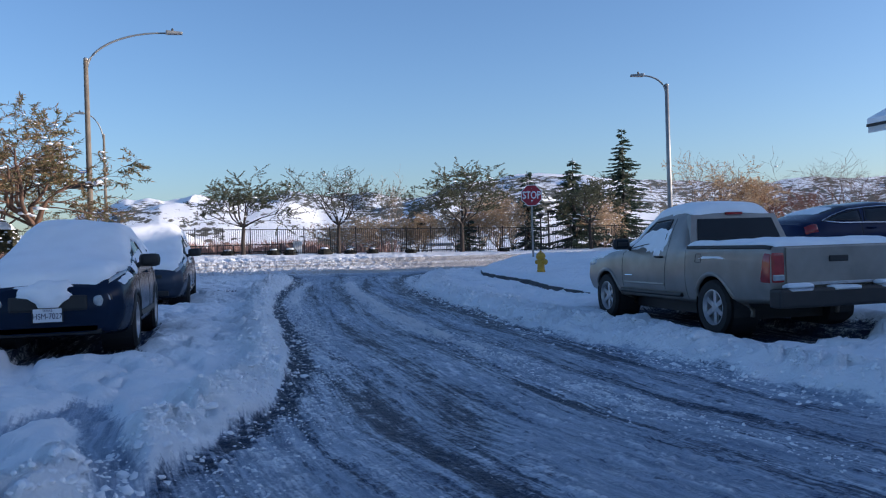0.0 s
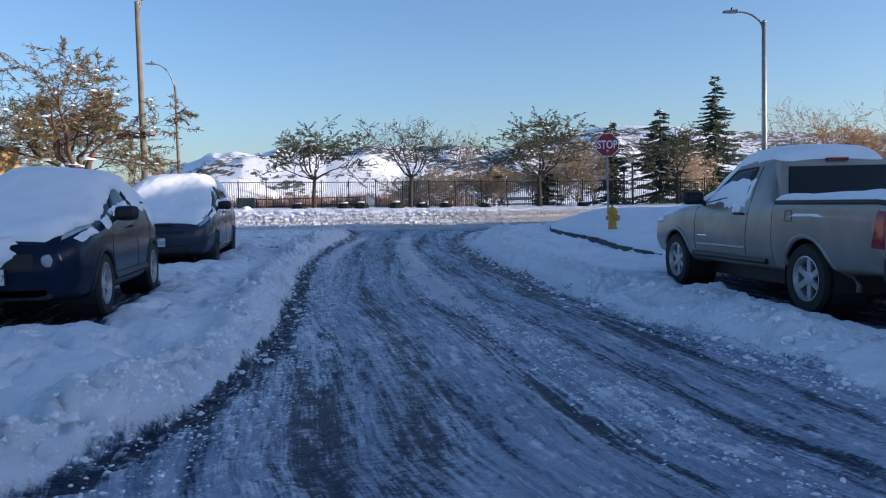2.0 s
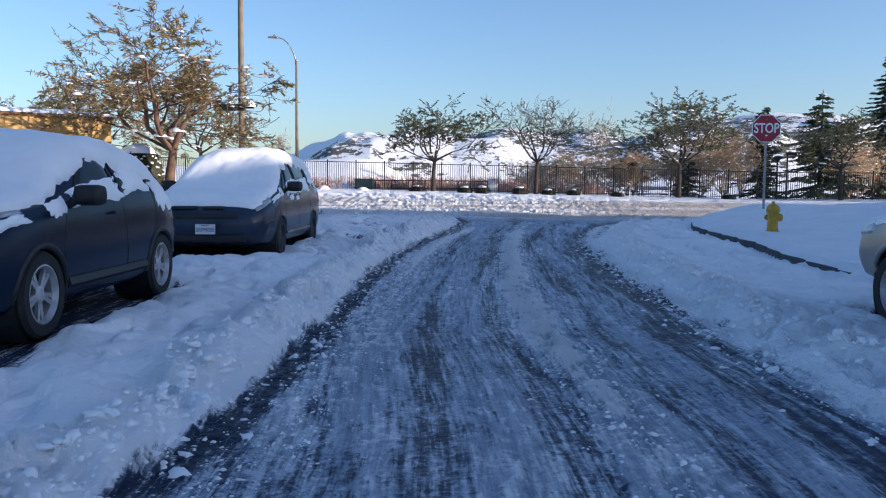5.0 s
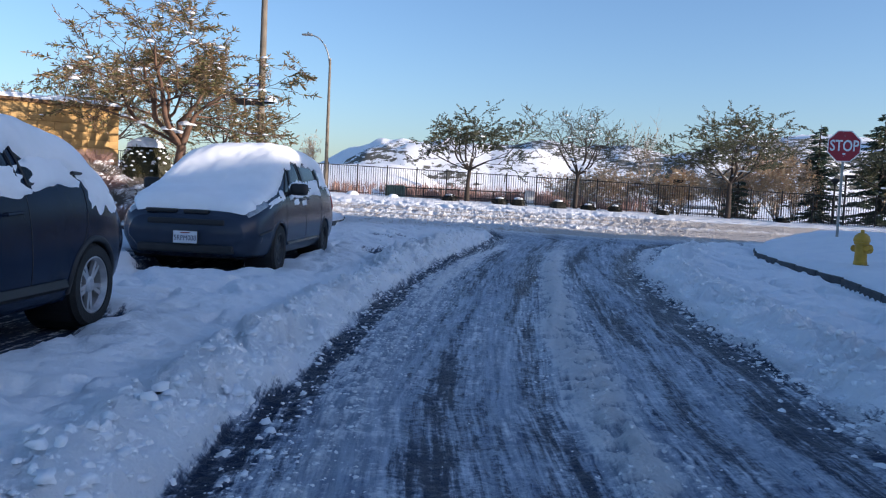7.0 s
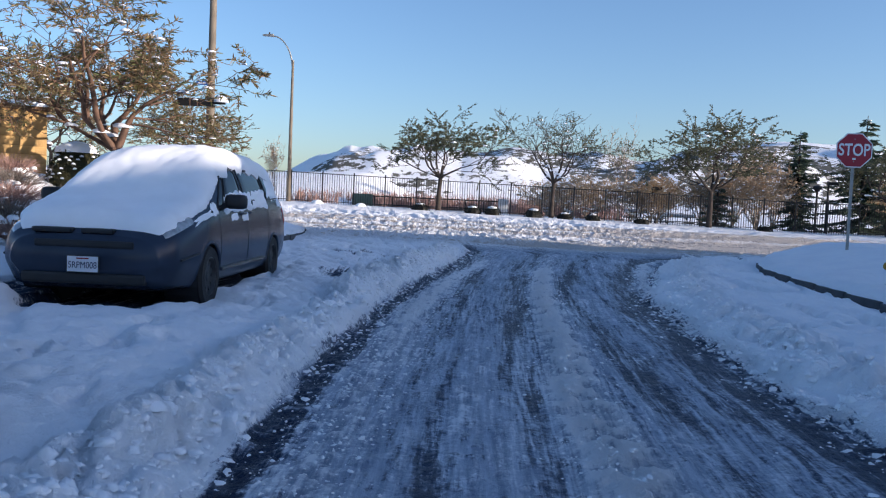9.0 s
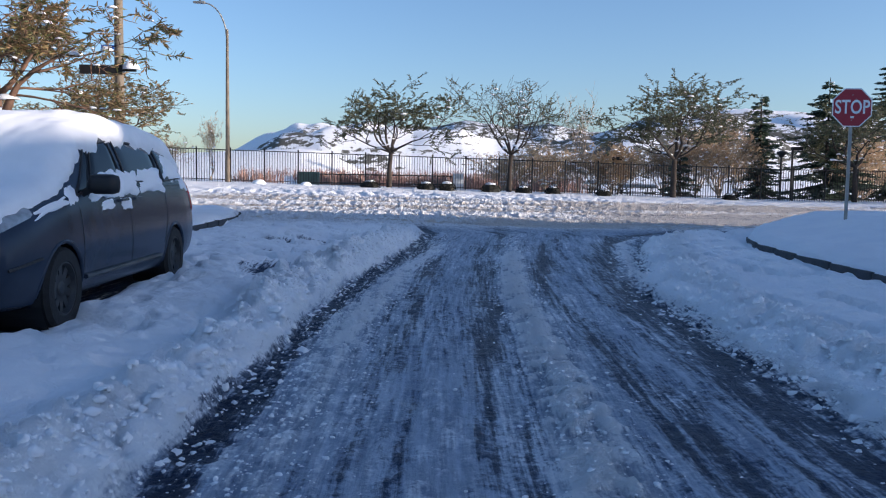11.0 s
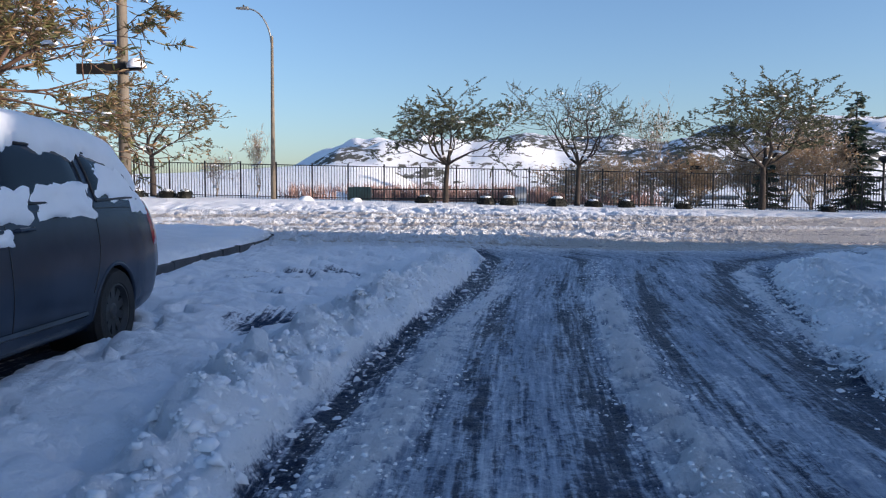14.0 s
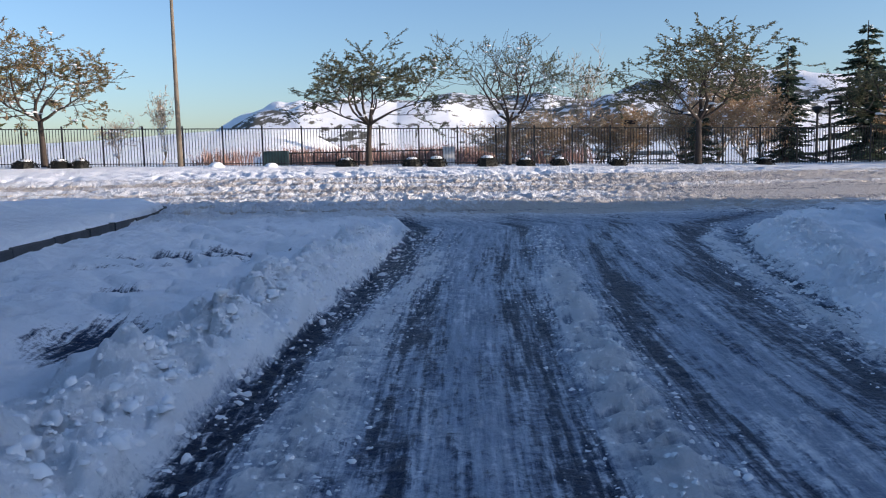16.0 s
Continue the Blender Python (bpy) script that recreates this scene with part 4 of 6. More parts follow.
def small_snow(top, shell, spots, seed):
    """Patches of snow stuck to the flank: (y, v, half length, half height, thickness, side)."""
    for y, v, hl, hv, t, side in spots:
        bm = bmesh.new()
        nu, nv = 16, 8
        grid = []
        for i in range(nu + 1):
            row = []
            for j in range(nv + 1):
                a, b = i / nu * 2 - 1, j / nv * 2 - 1
                e = 1 + 0.45 * noise.noise(Vector((a * 2.2 + y * 7, b * 2.2 + seed, v)))
                d = max(0.0, 1 - max(abs(a), abs(b)) ** 3)
                row.append(bm.verts.new(shell.at(y + a * hl * e, v + b * hv * e, side, t * math.sqrt(d) * (1 + 0.5 * noise.noise(Vector((a * 5, b * 5, y)))) - 0.006)))
            grid.append(row)
        for i in range(nu):
            for j in range(nv):
                bm.faces.new((grid[i][j], grid[i + 1][j], grid[i + 1][j + 1], grid[i][j + 1]))
        part("stuck_snow", bm, SNOW, top, "snow clinging to the flank", smooth=True)


# small dark crossover, nose to the street's near end
def suv():
    sh = Shell([(0.0, .30, .55, .60, .50, .58, .70, .45, .76, .78), (.12, .24, .74, .80, .52, .77, .80, .58, .87, .90), (.5, .20, .84, .88, .55, .84, .90, .66, .98, 1.0),
                (.95, .20, .86, .885, .60, .85, .96, .70, 1.04, 1.07), (1.12, .20, .86, .885, .60, .85, .98, .70, 1.09, 1.13), (1.8, .20, .86, .885, .60, .84, 1.02, .62, 1.43, 1.49),
                (2.3, .20, .86, .885, .60, .84, 1.05, .60, 1.50, 1.56), (3.0, .20, .86, .885, .62, .84, 1.10, .57, 1.47, 1.53), (3.55, .22, .86, .885, .64, .83, 1.12, .52, 1.38, 1.45),
                (3.92, .28, .82, .85, .66, .78, 1.06, .46, 1.16, 1.2), (4.13, .36, .70, .76, .66, .68, .95, .4, 1.0, 1.02)])
    z = 0.16
    top = base_car("small_suv", sh, PAINT_NAVY, pose(-2.02, 10.45, z), "dark blue crossover parked under thick snow", "car", (0.86, 3.38), 0.335, 0.375, TRIM, 0.028)
    for wy in (0.86, 3.38):
        for s in (-1, 1):
            wheel(top, s * 0.77, wy, 0.335, 0.335, 0.225, 0.215, s, ALLOY, 5, 0.16)
    for s in (-1, 1):
        window(top, sh, [(1.45, 4.12), (2.42, 4.12), (2.42, 4.9), (1.95, 4.9)], s)
        window(top, sh, [(2.52, 4.12), (3.25, 4.25), (3.2, 4.85), (2.52, 4.9)], s)
        seam(top, sh, [(1.22, 2.2), (1.20, 3.2), (1.34, 4.05)], s)
        seam(top, sh, [(2.47, 2.2), (2.47, 4.05)], s)
        seam(top, sh, [(3.0, 2.4), (3.28, 3.4), (3.3, 4.1)], s)
        handle(top, sh, 2.25, 3.72, s, PAINT_NAVY)
        handle(top, sh, 3.28, 4.3, s, TRIM)
        mirror(top, sh, 1.42, 4.05, s)
        # round lamp set low in the nose and a slim lamp on the bonnet
        bm = bmesh.new()
        lathe(bm, [(0.125, 0.0), (0.12, 0.05), (0.095, 0.065)], 24, Matrix.Translation((s * 0.56, 0.085, 0.645)) @ Matrix.Rotation(radians(90), 4, 'X') @ Matrix.Rotation(radians(12 * s), 4, 'Y'))
        lampo = part("headlight", bm, TRIM, top)
        bm = bmesh.new()
        lathe(bm, [(0.098, 0.03), (0.095, 0.068), (0.06, 0.085), (0.01, 0.09)], 24, Matrix.Translation((s * 0.56, 0.085, 0.645)) @ Matrix.Rotation(radians(90), 4, 'X') @ Matrix.Rotation(radians(12 * s), 4, 'Y'))
        part("headlight_lens", bm, CLEARLAMP, lampo, smooth=True)
        bm = bmesh.new()
        sh.patch(bm, [(0.12, 4.6), (0.75, 4.3), (0.75, 4.5), (0.2, 4.85)], s, 0.022)
        part("marker_light", bm, CLEARLAMP, top, smooth=True)
        bm = bmesh.new()
        sh.patch(bm, [(3.45, 4.0), (3.95, 3.9), (3.95, 4.5), (3.55, 4.4)], s, 0.02)
        part("tail_light", bm, REDLAMP, top, smooth=True)
        bm = bmesh.new()
        sh.strip(bm, [(1.25 + k * 0.12, 2.15) for k in range(15)], 0.05, s, -0.01)
        part("sill_trim", bm, TRIM, top)
        bm = bmesh.new()
        sh.strip(bm, [(1.9 + k * 0.12, 5.25) for k in range(13)], 0.014, s, 0.03)
        part("roof_rail", bm, TRIM, top)
    bm = bmesh.new()
    box(bm, -0.42, 0.42, -0.02, 0.06, 0.54, 0.72, 0.03)
    part("grille", bm, TRIM, top, "black mesh grille")
    bm = bmesh.new()
    box(bm, -0.56, 0.56, 0.0, 0.12, 0.26, 0.40, 0.04)
    part("lower_grille", bm, TRIM, top)
    plate(top, Matrix.Translation((0.0, -0.045, 0.50)), "HSM-7027", "TEXAS")
    bm = bmesh.new()
    sh.snow(bm, 0.06, 4.0, lambda y, s: float(np.interp(y, (0, .3, .9, 1.5, 2.2, 2.9, 3.4, 4), (5.1, 4.75, 4.5, 4.6, 4.75, 4.5, 4.2, 4.0))), 0.135, 9, 2.0)
    snow_part(top, bm)
    bm = bmesh.new()
    vs = bmesh.ops.create_icosphere(bm, subdivisions=3, radius=1.0)["verts"]
    for v in vs:
        d = 1 + 0.5 * noise.noise(v.co * 1.9) + 0.2 * noise.noise(v.co * 5)
        v.co = Vector((0.0 + v.co.x * 0.34 * d, 0.03 + v.co.y * 0.08 * d, 0.74 + v.co.z * 0.15 * d - 0.06 * (1 - abs(v.co.x)) * (v.co.z < 0)))
    part("stuck_snow", bm, SNOW, top, "snow hanging over the grille", smooth=True)
    small_snow(top, sh, [(2.0, 4.2, 0.5, 0.25, 0.03, 1), (2.9, 4.35, 0.35, 0.3, 0.035, 1), (3.6, 4.1, 0.25, 0.5, 0.04, 1), (0.5, 4.15, 0.25, 0.22, 0.03, 1), (1.2, 4.15, 0.15, 0.3, 0.02, 1)], 5.0)
    return top


suv()


def minivan():
    sh = Shell([(0, .32, .60, .70, .5, .64, .68, .5, .74, .76), (.14, .24, .82, .91, .52, .86, .80, .64, .86, .88), (.6, .2, .92, .97, .58, .93, .94, .72, 1.0, 1.02),
                (.98, .2, .95, .985, .62, .94, 1.02, .76, 1.09, 1.11), (1.12, .2, .95, .985, .62, .94, 1.04, .76, 1.14, 1.17), (1.95, .2, .95, .985, .64, .93, 1.08, .72, 1.59, 1.65),
                (2.6, .2, .95, .985, .64, .93, 1.10, .71, 1.68, 1.75), (3.8, .2, .95, .985, .65, .93, 1.12, .70, 1.67, 1.74), (4.55, .22, .95, .98, .66, .92, 1.13, .67, 1.61, 1.68),
                (4.92, .28, .92, .95, .66, .90, 1.10, .64, 1.40, 1.46), (5.08, .36, .84, .88, .66, .84, 1.0, .6, 1.12, 1.14)])
    top = base_car("minivan", sh, PAINT_SLATE, pose(-1.84, 17.65, 0.17), "slate grey minivan parked under thick snow", "minivan", (0.98, 4.02), 0.335, 0.375, PAINT_SLATE, 0.02)
    for wy in (0.98, 4.02):
        for s in (-1, 1):
            wheel(top, s * 0.865, wy, 0.335, 0.335, 0.21, 0.215, s, STEELRIM, 10)
    for s in (-1, 1):
        window(top, sh, [(1.35, 4.12), (1.62, 4.12), (1.95, 4.8), (1.9, 4.85)], s)
        window(top, sh, [(1.68, 4.12), (2.5, 4.12), (2.5, 4.88), (2.05, 4.88)], s)
        window(top, sh, [(2.62, 4.12), (3.72, 4.12), (3.72, 4.88), (2.62, 4.88)], s)
        window(top, sh, [(3.84, 4.12), (4.72, 4.2), (4.55, 4.82), (3.84, 4.88)], s)
        seam(top, sh, [(1.36, 2.2), (1.36, 4.05)], s)
        seam(top, sh, [(2.56, 2.2), (2.56, 4.1)], s)
        seam(top, sh, [(3.62, 2.6), (3.76, 3.4), (3.78, 4.1)], s)
        seam(top, sh, [(2.6, 4.02), (4.7, 4.02)], s, "door_track")
        handle(top, sh, 2.38, 3.8, s, PAINT_SLATE)
        handle(top, sh, 2.75, 3.8, s, PAINT_SLATE)
        mirror(top, sh, 1.52, 4.08, s, TRIM, 0.17)
        bm = bmesh.new()
        sh.patch(bm, [(0.10, 4.1), (0.62, 4.05), (0.7, 4.75), (0.14, 4.8)], s, 0.014)
        part("headlight", bm, CLEARLAMP, top, smooth=True)
        bm = bmesh.new()
        sh.patch(bm, [(4.84, 3.3), (5.05, 3.3), (4.98, 4.4), (4.78, 4.4)], s, 0.016)
        part("tail_light", bm, REDLAMP, top, smooth=True)
        bm = bmesh.new()
        sh.strip(bm, [(0.2 + k * 0.05, 3.05) for k in range(9)], 0.012, s, 0.006)
        part("bumper_line", bm, TRIM, top)
        bm = bmesh.new()
        sh.strip(bm, [(1.4 + k * 0.15, 2.15) for k in range(15)], 0.022, s, 0.012)
        part("sill_trim", bm, ALLOY if s > 5 else PAINT_SLATE, top)
    bm = bmesh.new()
    box(bm, -0.50, 0.50, -0.012, 0.08, 0.655, 0.735, 0.025)
    part("grille", bm, TRIM, top, "black horizontal grille")
    bm = bmesh.new()
    box(bm, -0.62, 0.62, -0.022, 0.08, 0.30, 0.41, 0.03)
    part("lower_grille", bm, TRIM, top)
    bm = bmesh.new()
    vs = box(bm, -0.80, 0.80, -0.045, 0.2, 0.42, 0.58, 0.05)
    for v in bm.verts:
        v.co.y += 0.16 * (abs(v.co.x) / 0.8) ** 3
    part("bumper", bm, PAINT_SLATE, top, smooth=False)
    plate(top, Matrix.Translation((0.02, -0.065, 0.50)), "5RPM008")
    bm = bmesh.new()
    sh.snow(bm, 0.10, 4.98, lambda y, s: float(np.interp(y, (0, .3, .9, 1.6, 2.2, 4.2, 4.9), (4.5, 4.35, 4.42, 4.66, 4.82, 4.72, 4.5))), 0.14, 10, 7.0)
    snow_part(top, bm)
    for a, b in ((-0.33, 0.20), (0.12, 0.16)):
        bm = bmesh.new()
        box(bm, a - b, a + b, 0.0, 0.12, 0.80, 0.85, 0.02)
        part("hood_edge", bm, TRIM, top)
    small_snow(top, sh, [(2.05, 4.12, 0.42, 0.26, 0.035, 1), (2.65, 4.1, 0.30, 0.24, 0.035, 1), (3.4, 4.15, 0.4, 0.25, 0.035, 1), (4.3, 4.45, 0.42, 0.34, 0.022, 1),
                         (2.0, 3.75, 0.16, 0.10, 0.02, 1), (2.5, 3.72, 0.14, 0.12, 0.022, 1), (1.3, 4.2, 0.1, 0.3, 0.015, 1), (0.9, 4.1, 0.3, 0.16, 0.015, 1), (4.7, 4.2, 0.22, 0.3, 0.02, 1)], 9.0)
    return top


minivan()


def pickup():
    sh = Shell([(0, .46, .70, .76, .64, .70, .82, .55, .88, .90), (.12, .40, .86, .90, .66, .86, .93, .66, .99, 1.01), (.8, .38, .885, .92, .70, .89, 1.03, .70, 1.08, 1.10),
                (1.3, .36, .885, .92, .70, .89, 1.07, .74, 1.12, 1.14), (1.46, .36, .885, .92, .70, .89, 1.08, .72, 1.20, 1.23), (2.08, .36, .885, .92, .70, .88, 1.09, .63, 1.59, 1.64),
                (2.5, .36, .885, .92, .70, .88, 1.10, .62, 1.62, 1.68), (3.02, .36, .885, .92, .70, .88, 1.10, .62, 1.60, 1.66), (3.20, .36, .885, .92, .70, .89, 1.11, .80, 1.13, 1.135),
                (3.32, .36, .885, .92, .70, .90, 1.12, .82, 1.135, 1.135), (5.0, .44, .885, .92, .70, .90, 1.12, .82, 1.135, 1.135), (5.08, .5, .88, .91, .70, .885, 1.10, .80, 1.12, 1.12)], 1)
    m = pose(6.87, 13.48, 0.06, 0, 0, 180)
    top = base_car("pickup_truck", sh, PAINT_SAND, m, "beige metallic pickup truck parked with a snow-filled bed", "pickup truck", (0.84, 3.90), 0.355, 0.43, PAINT_SAND, 0.03)
    for wy in (0.84, 3.90):
        for s in (-1, 1):
            wheel(top, s * 0.80, wy, 0.355, 0.355, 0.225, 0.225, s, ALLOY, 6)
    for s in (-1, 1):
        window(top, sh, [(1.55, 4.15), (2.62, 4.15), (2.58, 4.86), (2.12, 4.86)], s)
        seam(top, sh, [(1.42, 2.2), (1.42, 4.0), (1.5, 4.1)], s)
        seam(top, sh, [(2.70, 2.2), (2.74, 4.1), (2.68, 4.9)], s)
        seam(top, sh, [(3.27, 1.6), (3.27, 4.1)], s, "bed_gap")
        seam(top, sh, [(3.52, 3.55), (3.66, 3.55), (3.64, 3.86), (3.54, 3.86), (3.52, 3.55)], s, "fuel_flap")
        handle(top, sh, 2.55, 3.72, s, TRIM)
        mirror(top, sh, 1.62, 4.12, s, TRIM, 0.17)
        bm = bmesh.new()
        sh.strip(bm, [(1.5 + k * 0.1, 2.55) for k in range(13)], 0.016, s, 0.004)
        part("door_moulding", bm, PAINT_SAND, top)
        bm = bmesh.new()
        sh.strip(bm, [(1.35 + k * 0.15, 1.9) for k in range(13)], 0.035, s, 0.015)
        part("running_board", bm, TRIM, top)
        bm = bmesh.new()
        sh.strip(bm, [(3.3 + k * 0.147, 4.35) for k in range(13)], 0.03, s, 0.0)
        part("bed_rail", bm, TRIM, top)
        bm = bmesh.new()
        sh.patch(bm, [(4.90, 2.9), (5.10, 2.8), (5.10, 3.95), (4.97, 3.95)], s, 0.016)
        tl = part("tail_light", bm, REDLAMP, top, smooth=True)
        bm = bmesh.new()
        box(bm, s * 0.80 - 0.09, s * 0.80 + 0.09, 4.98, 5.095, 0.70, 1.06, 0.04)
        part("lamp_lens", bm, REDLAMP, tl)
        bm = bmesh.new()
        box(bm, s * 0.80 - 0.075, s * 0.80 + 0.075, 5.05, 5.106, 0.73, 0.80, 0.015)
        part("reverse_lens", bm, CLEARLAMP, tl)
        bm = bmesh.new()
        sh.patch(bm, [(0.1, 3.6), (0.42, 3.6), (0.42, 4.3), (0.1, 4.3)], s, 0.014)
        part("headlight", bm, CLEARLAMP, top, smooth=True)
        # model lettering on the door, worn to a bar
        bm = bmesh.new()
        sh.strip(bm, [(1.52 + k * 0.05, 2.98) for k in range(6)], 0.011, s, 0.002)
        part("badge", bm, CHROME, top)
    bm = bmesh.new()
    box(bm, -0.70, 0.70, 5.075, 5.105, 0.66, 1.11, 0.012)
    tg = part("tailgate", bm, PAINT_SAND, top, smooth=False)
    bm = bmesh.new()
    box(bm, -0.13, 0.13, 5.10, 5.12, 0.93, 1.00, 0.012)
    part("tailgate_handle", bm, TRIM, tg)
    bm = bmesh.new()
    box(bm, -0.70, 0.70, 5.10, 5.113, 0.665, 0.70, 0.004)
    part("tailgate_strip", bm, ALLOY, tg)
    bm = bmesh.new()
    box(bm, -0.90, 0.90, 5.04, 5.26, 0.42, 0.64, 0.035)
    bp = part("rear_bumper", bm, TRIM, top)
    for bx, bw in ((-0.62, 0.17), (-0.0, 0.19), (0.62, 0.17)):
        bm = bmesh.new()
        vs = box(bm, bx - bw, bx + bw, 5.10, 5.27, 0.60, 0.70 if bx else 0.66, 0.05)
        for v in bm.verts:
            v.co += Vector((0, 0, 0.02)) * noise.noise(v.co * 6)
        part("bumper_snow", bm, SNOW, bp, "lump of snow on the bumper", smooth=True)
    # rear window of the cab with its black frame and high brake lamp
    def back(u, h, off=0.0):
        y = 3.02 + 0.16 * (1 - h) + off
        return Vector((u * (0.66 + 0.12 * (1 - h)), y, 1.14 + 0.44 * h))
    for nm, k, a, b, o, mt in (("rear_window_frame", 1.0, 0.06, 0.97, 0.035, PAINT_SAND), ("rear_window", 0.86, 0.12, 0.84, 0.05, GLASS)):
        bm = bmesh.new()
        q = [back(-k, a, o), back(k, a, o), back(k, b, o), back(-k, b, o)]
        r_ = [p - Vector((0, 0.10, 0)) for p in q]
        vq, vr = [bm.verts.new(p) for p in q], [bm.verts.new(p) for p in r_]
        bm.faces.new(vq)
        for i in range(4):
            bm.faces.new((vq[i], vr[i], vr[(i + 1) % 4], vq[(i + 1) % 4]))
        bmesh.ops.recalc_face_normals(bm, faces=bm.faces)
        part(nm, bm, mt, top)
    bm = bmesh.new()
    box(bm, -0.13, 0.13, 3.04, 3.085, 1.56, 1.60, 0.01)
    part("brake_lamp", bm, REDLAMP, top)
    for hx in (-0.33, 0.33):
        bm = bmesh.new()
        box(bm, hx - 0.12, hx + 0.12, 2.62, 2.72, 1.18, 1.42, 0.05)
        part("headrest", bm, TRIM, top)
    bm = bmesh.new()
    sh.snow(bm, 0.10, 1.62, lambda y, s: float(np.interp(y, (0, .3, 1.3, 1.6), (4.5, 4.4, 4.5, 4.6))), 0.07, 5, 4.0)
    snow_part(top, bm)
    bm = bmesh.new()
    sh.snow(bm, 1.35, 3.05, lambda y, s: float(np.interp(y, (1.3, 1.8, 2.2, 3.05), (5.0, 5.0, 5.1, 5.1))), 0.10, 3, 8.0)
    snow_part(top, bm)
    bm = bmesh.new()
    sh.snow(bm, 3.19, 5.10, lambda y, s: 4.55, 0.085, 0, 1.0)
    snow_part(top, bm, "even snow filling the truck bed")
    small_snow(top, sh, [(1.95, 4.35, 0.42, 0.30, 0.02, -1), (2.35, 4.2, 0.25, 0.35, 0.025, -1), (2.45, 3.95, 0.12, 0.2, 0.02, -1), (1.95, 4.35, 0.42, 0.30, 0.02, 1), (2.4, 4.25, 0.25, 0.35, 0.025, 1),
                         (2.45, 3.95, 0.10, 0.22, 0.02, 1), (3.9, 3.72, 0.30, 0.05, 0.01, 1), (0.5, 4.2, 0.3, 0.25, 0.02, 1)], 2.0)
    return top


pickup()


def sedan():
    sh = Shell([(0, .3, .6, .68, .5, .62, .64, .5, .68, .70), (.15, .22, .78, .86, .5, .82, .74, .62, .78, .80), (1.0, .18, .88, .92, .55, .88, .88, .72, .93, .95),
                (1.35, .18, .89, .925, .58, .88, .92, .73, .99, 1.01), (2.2, .18, .89, .925, .58, .86, .94, .58, 1.33, 1.39), (2.8, .18, .89, .925, .58, .86, .96, .57, 1.37, 1.43),
                (3.6, .18, .89, .925, .58, .86, .99, .56, 1.31, 1.37), (4.3, .2, .88, .91, .6, .85, 1.02, .60, 1.14, 1.18), (4.62, .26, .82, .88, .6, .82, .98, .62, 1.04, 1.07), (4.72, .34, .7, .78, .6, .74, .88, .6, .95, .97)])
    top = base_car("sedan", sh, PAINT_BLUE, pose(15.0, 14.1, 0.50, 0, 0, 90), "glossy deep blue sedan parked on a driveway", "car", (0.95, 3.75), 0.33, 0.37, PAINT_BLUE, 0.02)
    for wy in (0.95, 3.75):
        for s in (-1, 1):
            wheel(top, s * 0.80, wy, 0.33, 0.33, 0.22, 0.21, s, ALLOY, 5, 0.15)
    for s in (-1, 1):
        window(top, sh, [(1.6, 4.12), (2.55, 4.12), (2.5, 4.88), (2.2, 4.88)], s)
        window(top, sh, [(2.62, 4.12), (3.4, 4.14), (3.25, 4.86), (2.62, 4.88)], s)
        window(top, sh, [(3.46, 4.16), (4.25, 4.30), (3.95, 4.62), (3.38, 4.84)], s)
        bm = bmesh.new()
        sh.strip(bm, [(1.55, 4.08)] + [(1.7 + k * 0.2, 4.06) for k in range(12)] + [(4.1, 4.12), (4.32, 4.3), (4.0, 4.70), (3.6, 4.90)] + [(3.2 - k * 0.15, 4.94) for k in range(7)], 0.011, s, 0.010)
        part("chrome_trim", bm, CHROME, top, "bright chrome window line")
        seam(top, sh, [(2.58, 2.2), (2.58, 4.05)], s)
        seam(top, sh, [(3.3, 2.4), (3.5, 3.4), (3.52, 4.1)], s)
        handle(top, sh, 2.4, 3.75, s, PAINT_BLUE)
        handle(top, sh, 3.3, 3.8, s, PAINT_BLUE)
        mirror(top, sh, 1.6, 4.1, s, PAINT_BLUE)
        bm = bmesh.new()
        sh.patch(bm, [(4.45, 3.6), (4.70, 3.6), (4.68, 4.3), (4.45, 4.2)], s, 0.012)
        part("tail_light", bm, REDLAMP, top, smooth=True)
    bm = bmesh.new()
    for s in (-1, 1):
        sh.patch(bm, [(3.5, 5.1), (4.15, 5.1), (4.15, 7), (3.5, 7)], s, 0.008)
    part("rear_window", bm, GLASS, top, smooth=True)
    bm = bmesh.new()
    sh.snow(bm, 3.75, 4.25, lambda y, s: 5.6, 0.035, 0, 1.0)
    snow_part(top, bm, "thin snow left on the rear window")
    return top


sedan()


# ---- plants ----
def leaf_material(name, colours, rough=0.6):
    """Leaf colour varies from leaf to leaf."""
    m = bpy.data.materials.new(name)
    m.use_nodes = True
    n, l = m.node_tree.nodes, m.node_tree.links
    p = n["Principled BSDF"]
    p.inputs["Roughness"].default_value = rough
    g = n.new("ShaderNodeNewGeometry")
    r = n.new("ShaderNodeValToRGB")
    r.color_ramp.elements[0].color = (*colours[0], 1)
    r.color_ramp.elements[1].color = (*colours[-1], 1)
    for k, c in enumerate(colours[1:-1]):
        e = r.color_ramp.elements.new((k + 1) / (len(colours) - 1))
        e.color = (*c, 1)
    l.new(g.outputs["Random Per Island"], r.inputs[0])
    l.new(r.outputs[0], p.inputs["Base Color"])
    thin, mix = n.new("ShaderNodeBsdfTranslucent"), n.new("ShaderNodeMixShader")
    mix.inputs[0].default_value = 0.3
    l.new(r.outputs[0], thin.inputs["Color"])
    l.new(p.outputs[0], mix.inputs[1])
    l.new(thin.outputs[0], mix.inputs[2])
    l.new(mix.outputs[0], n["Material Output"].inputs["Surface"])
    return m


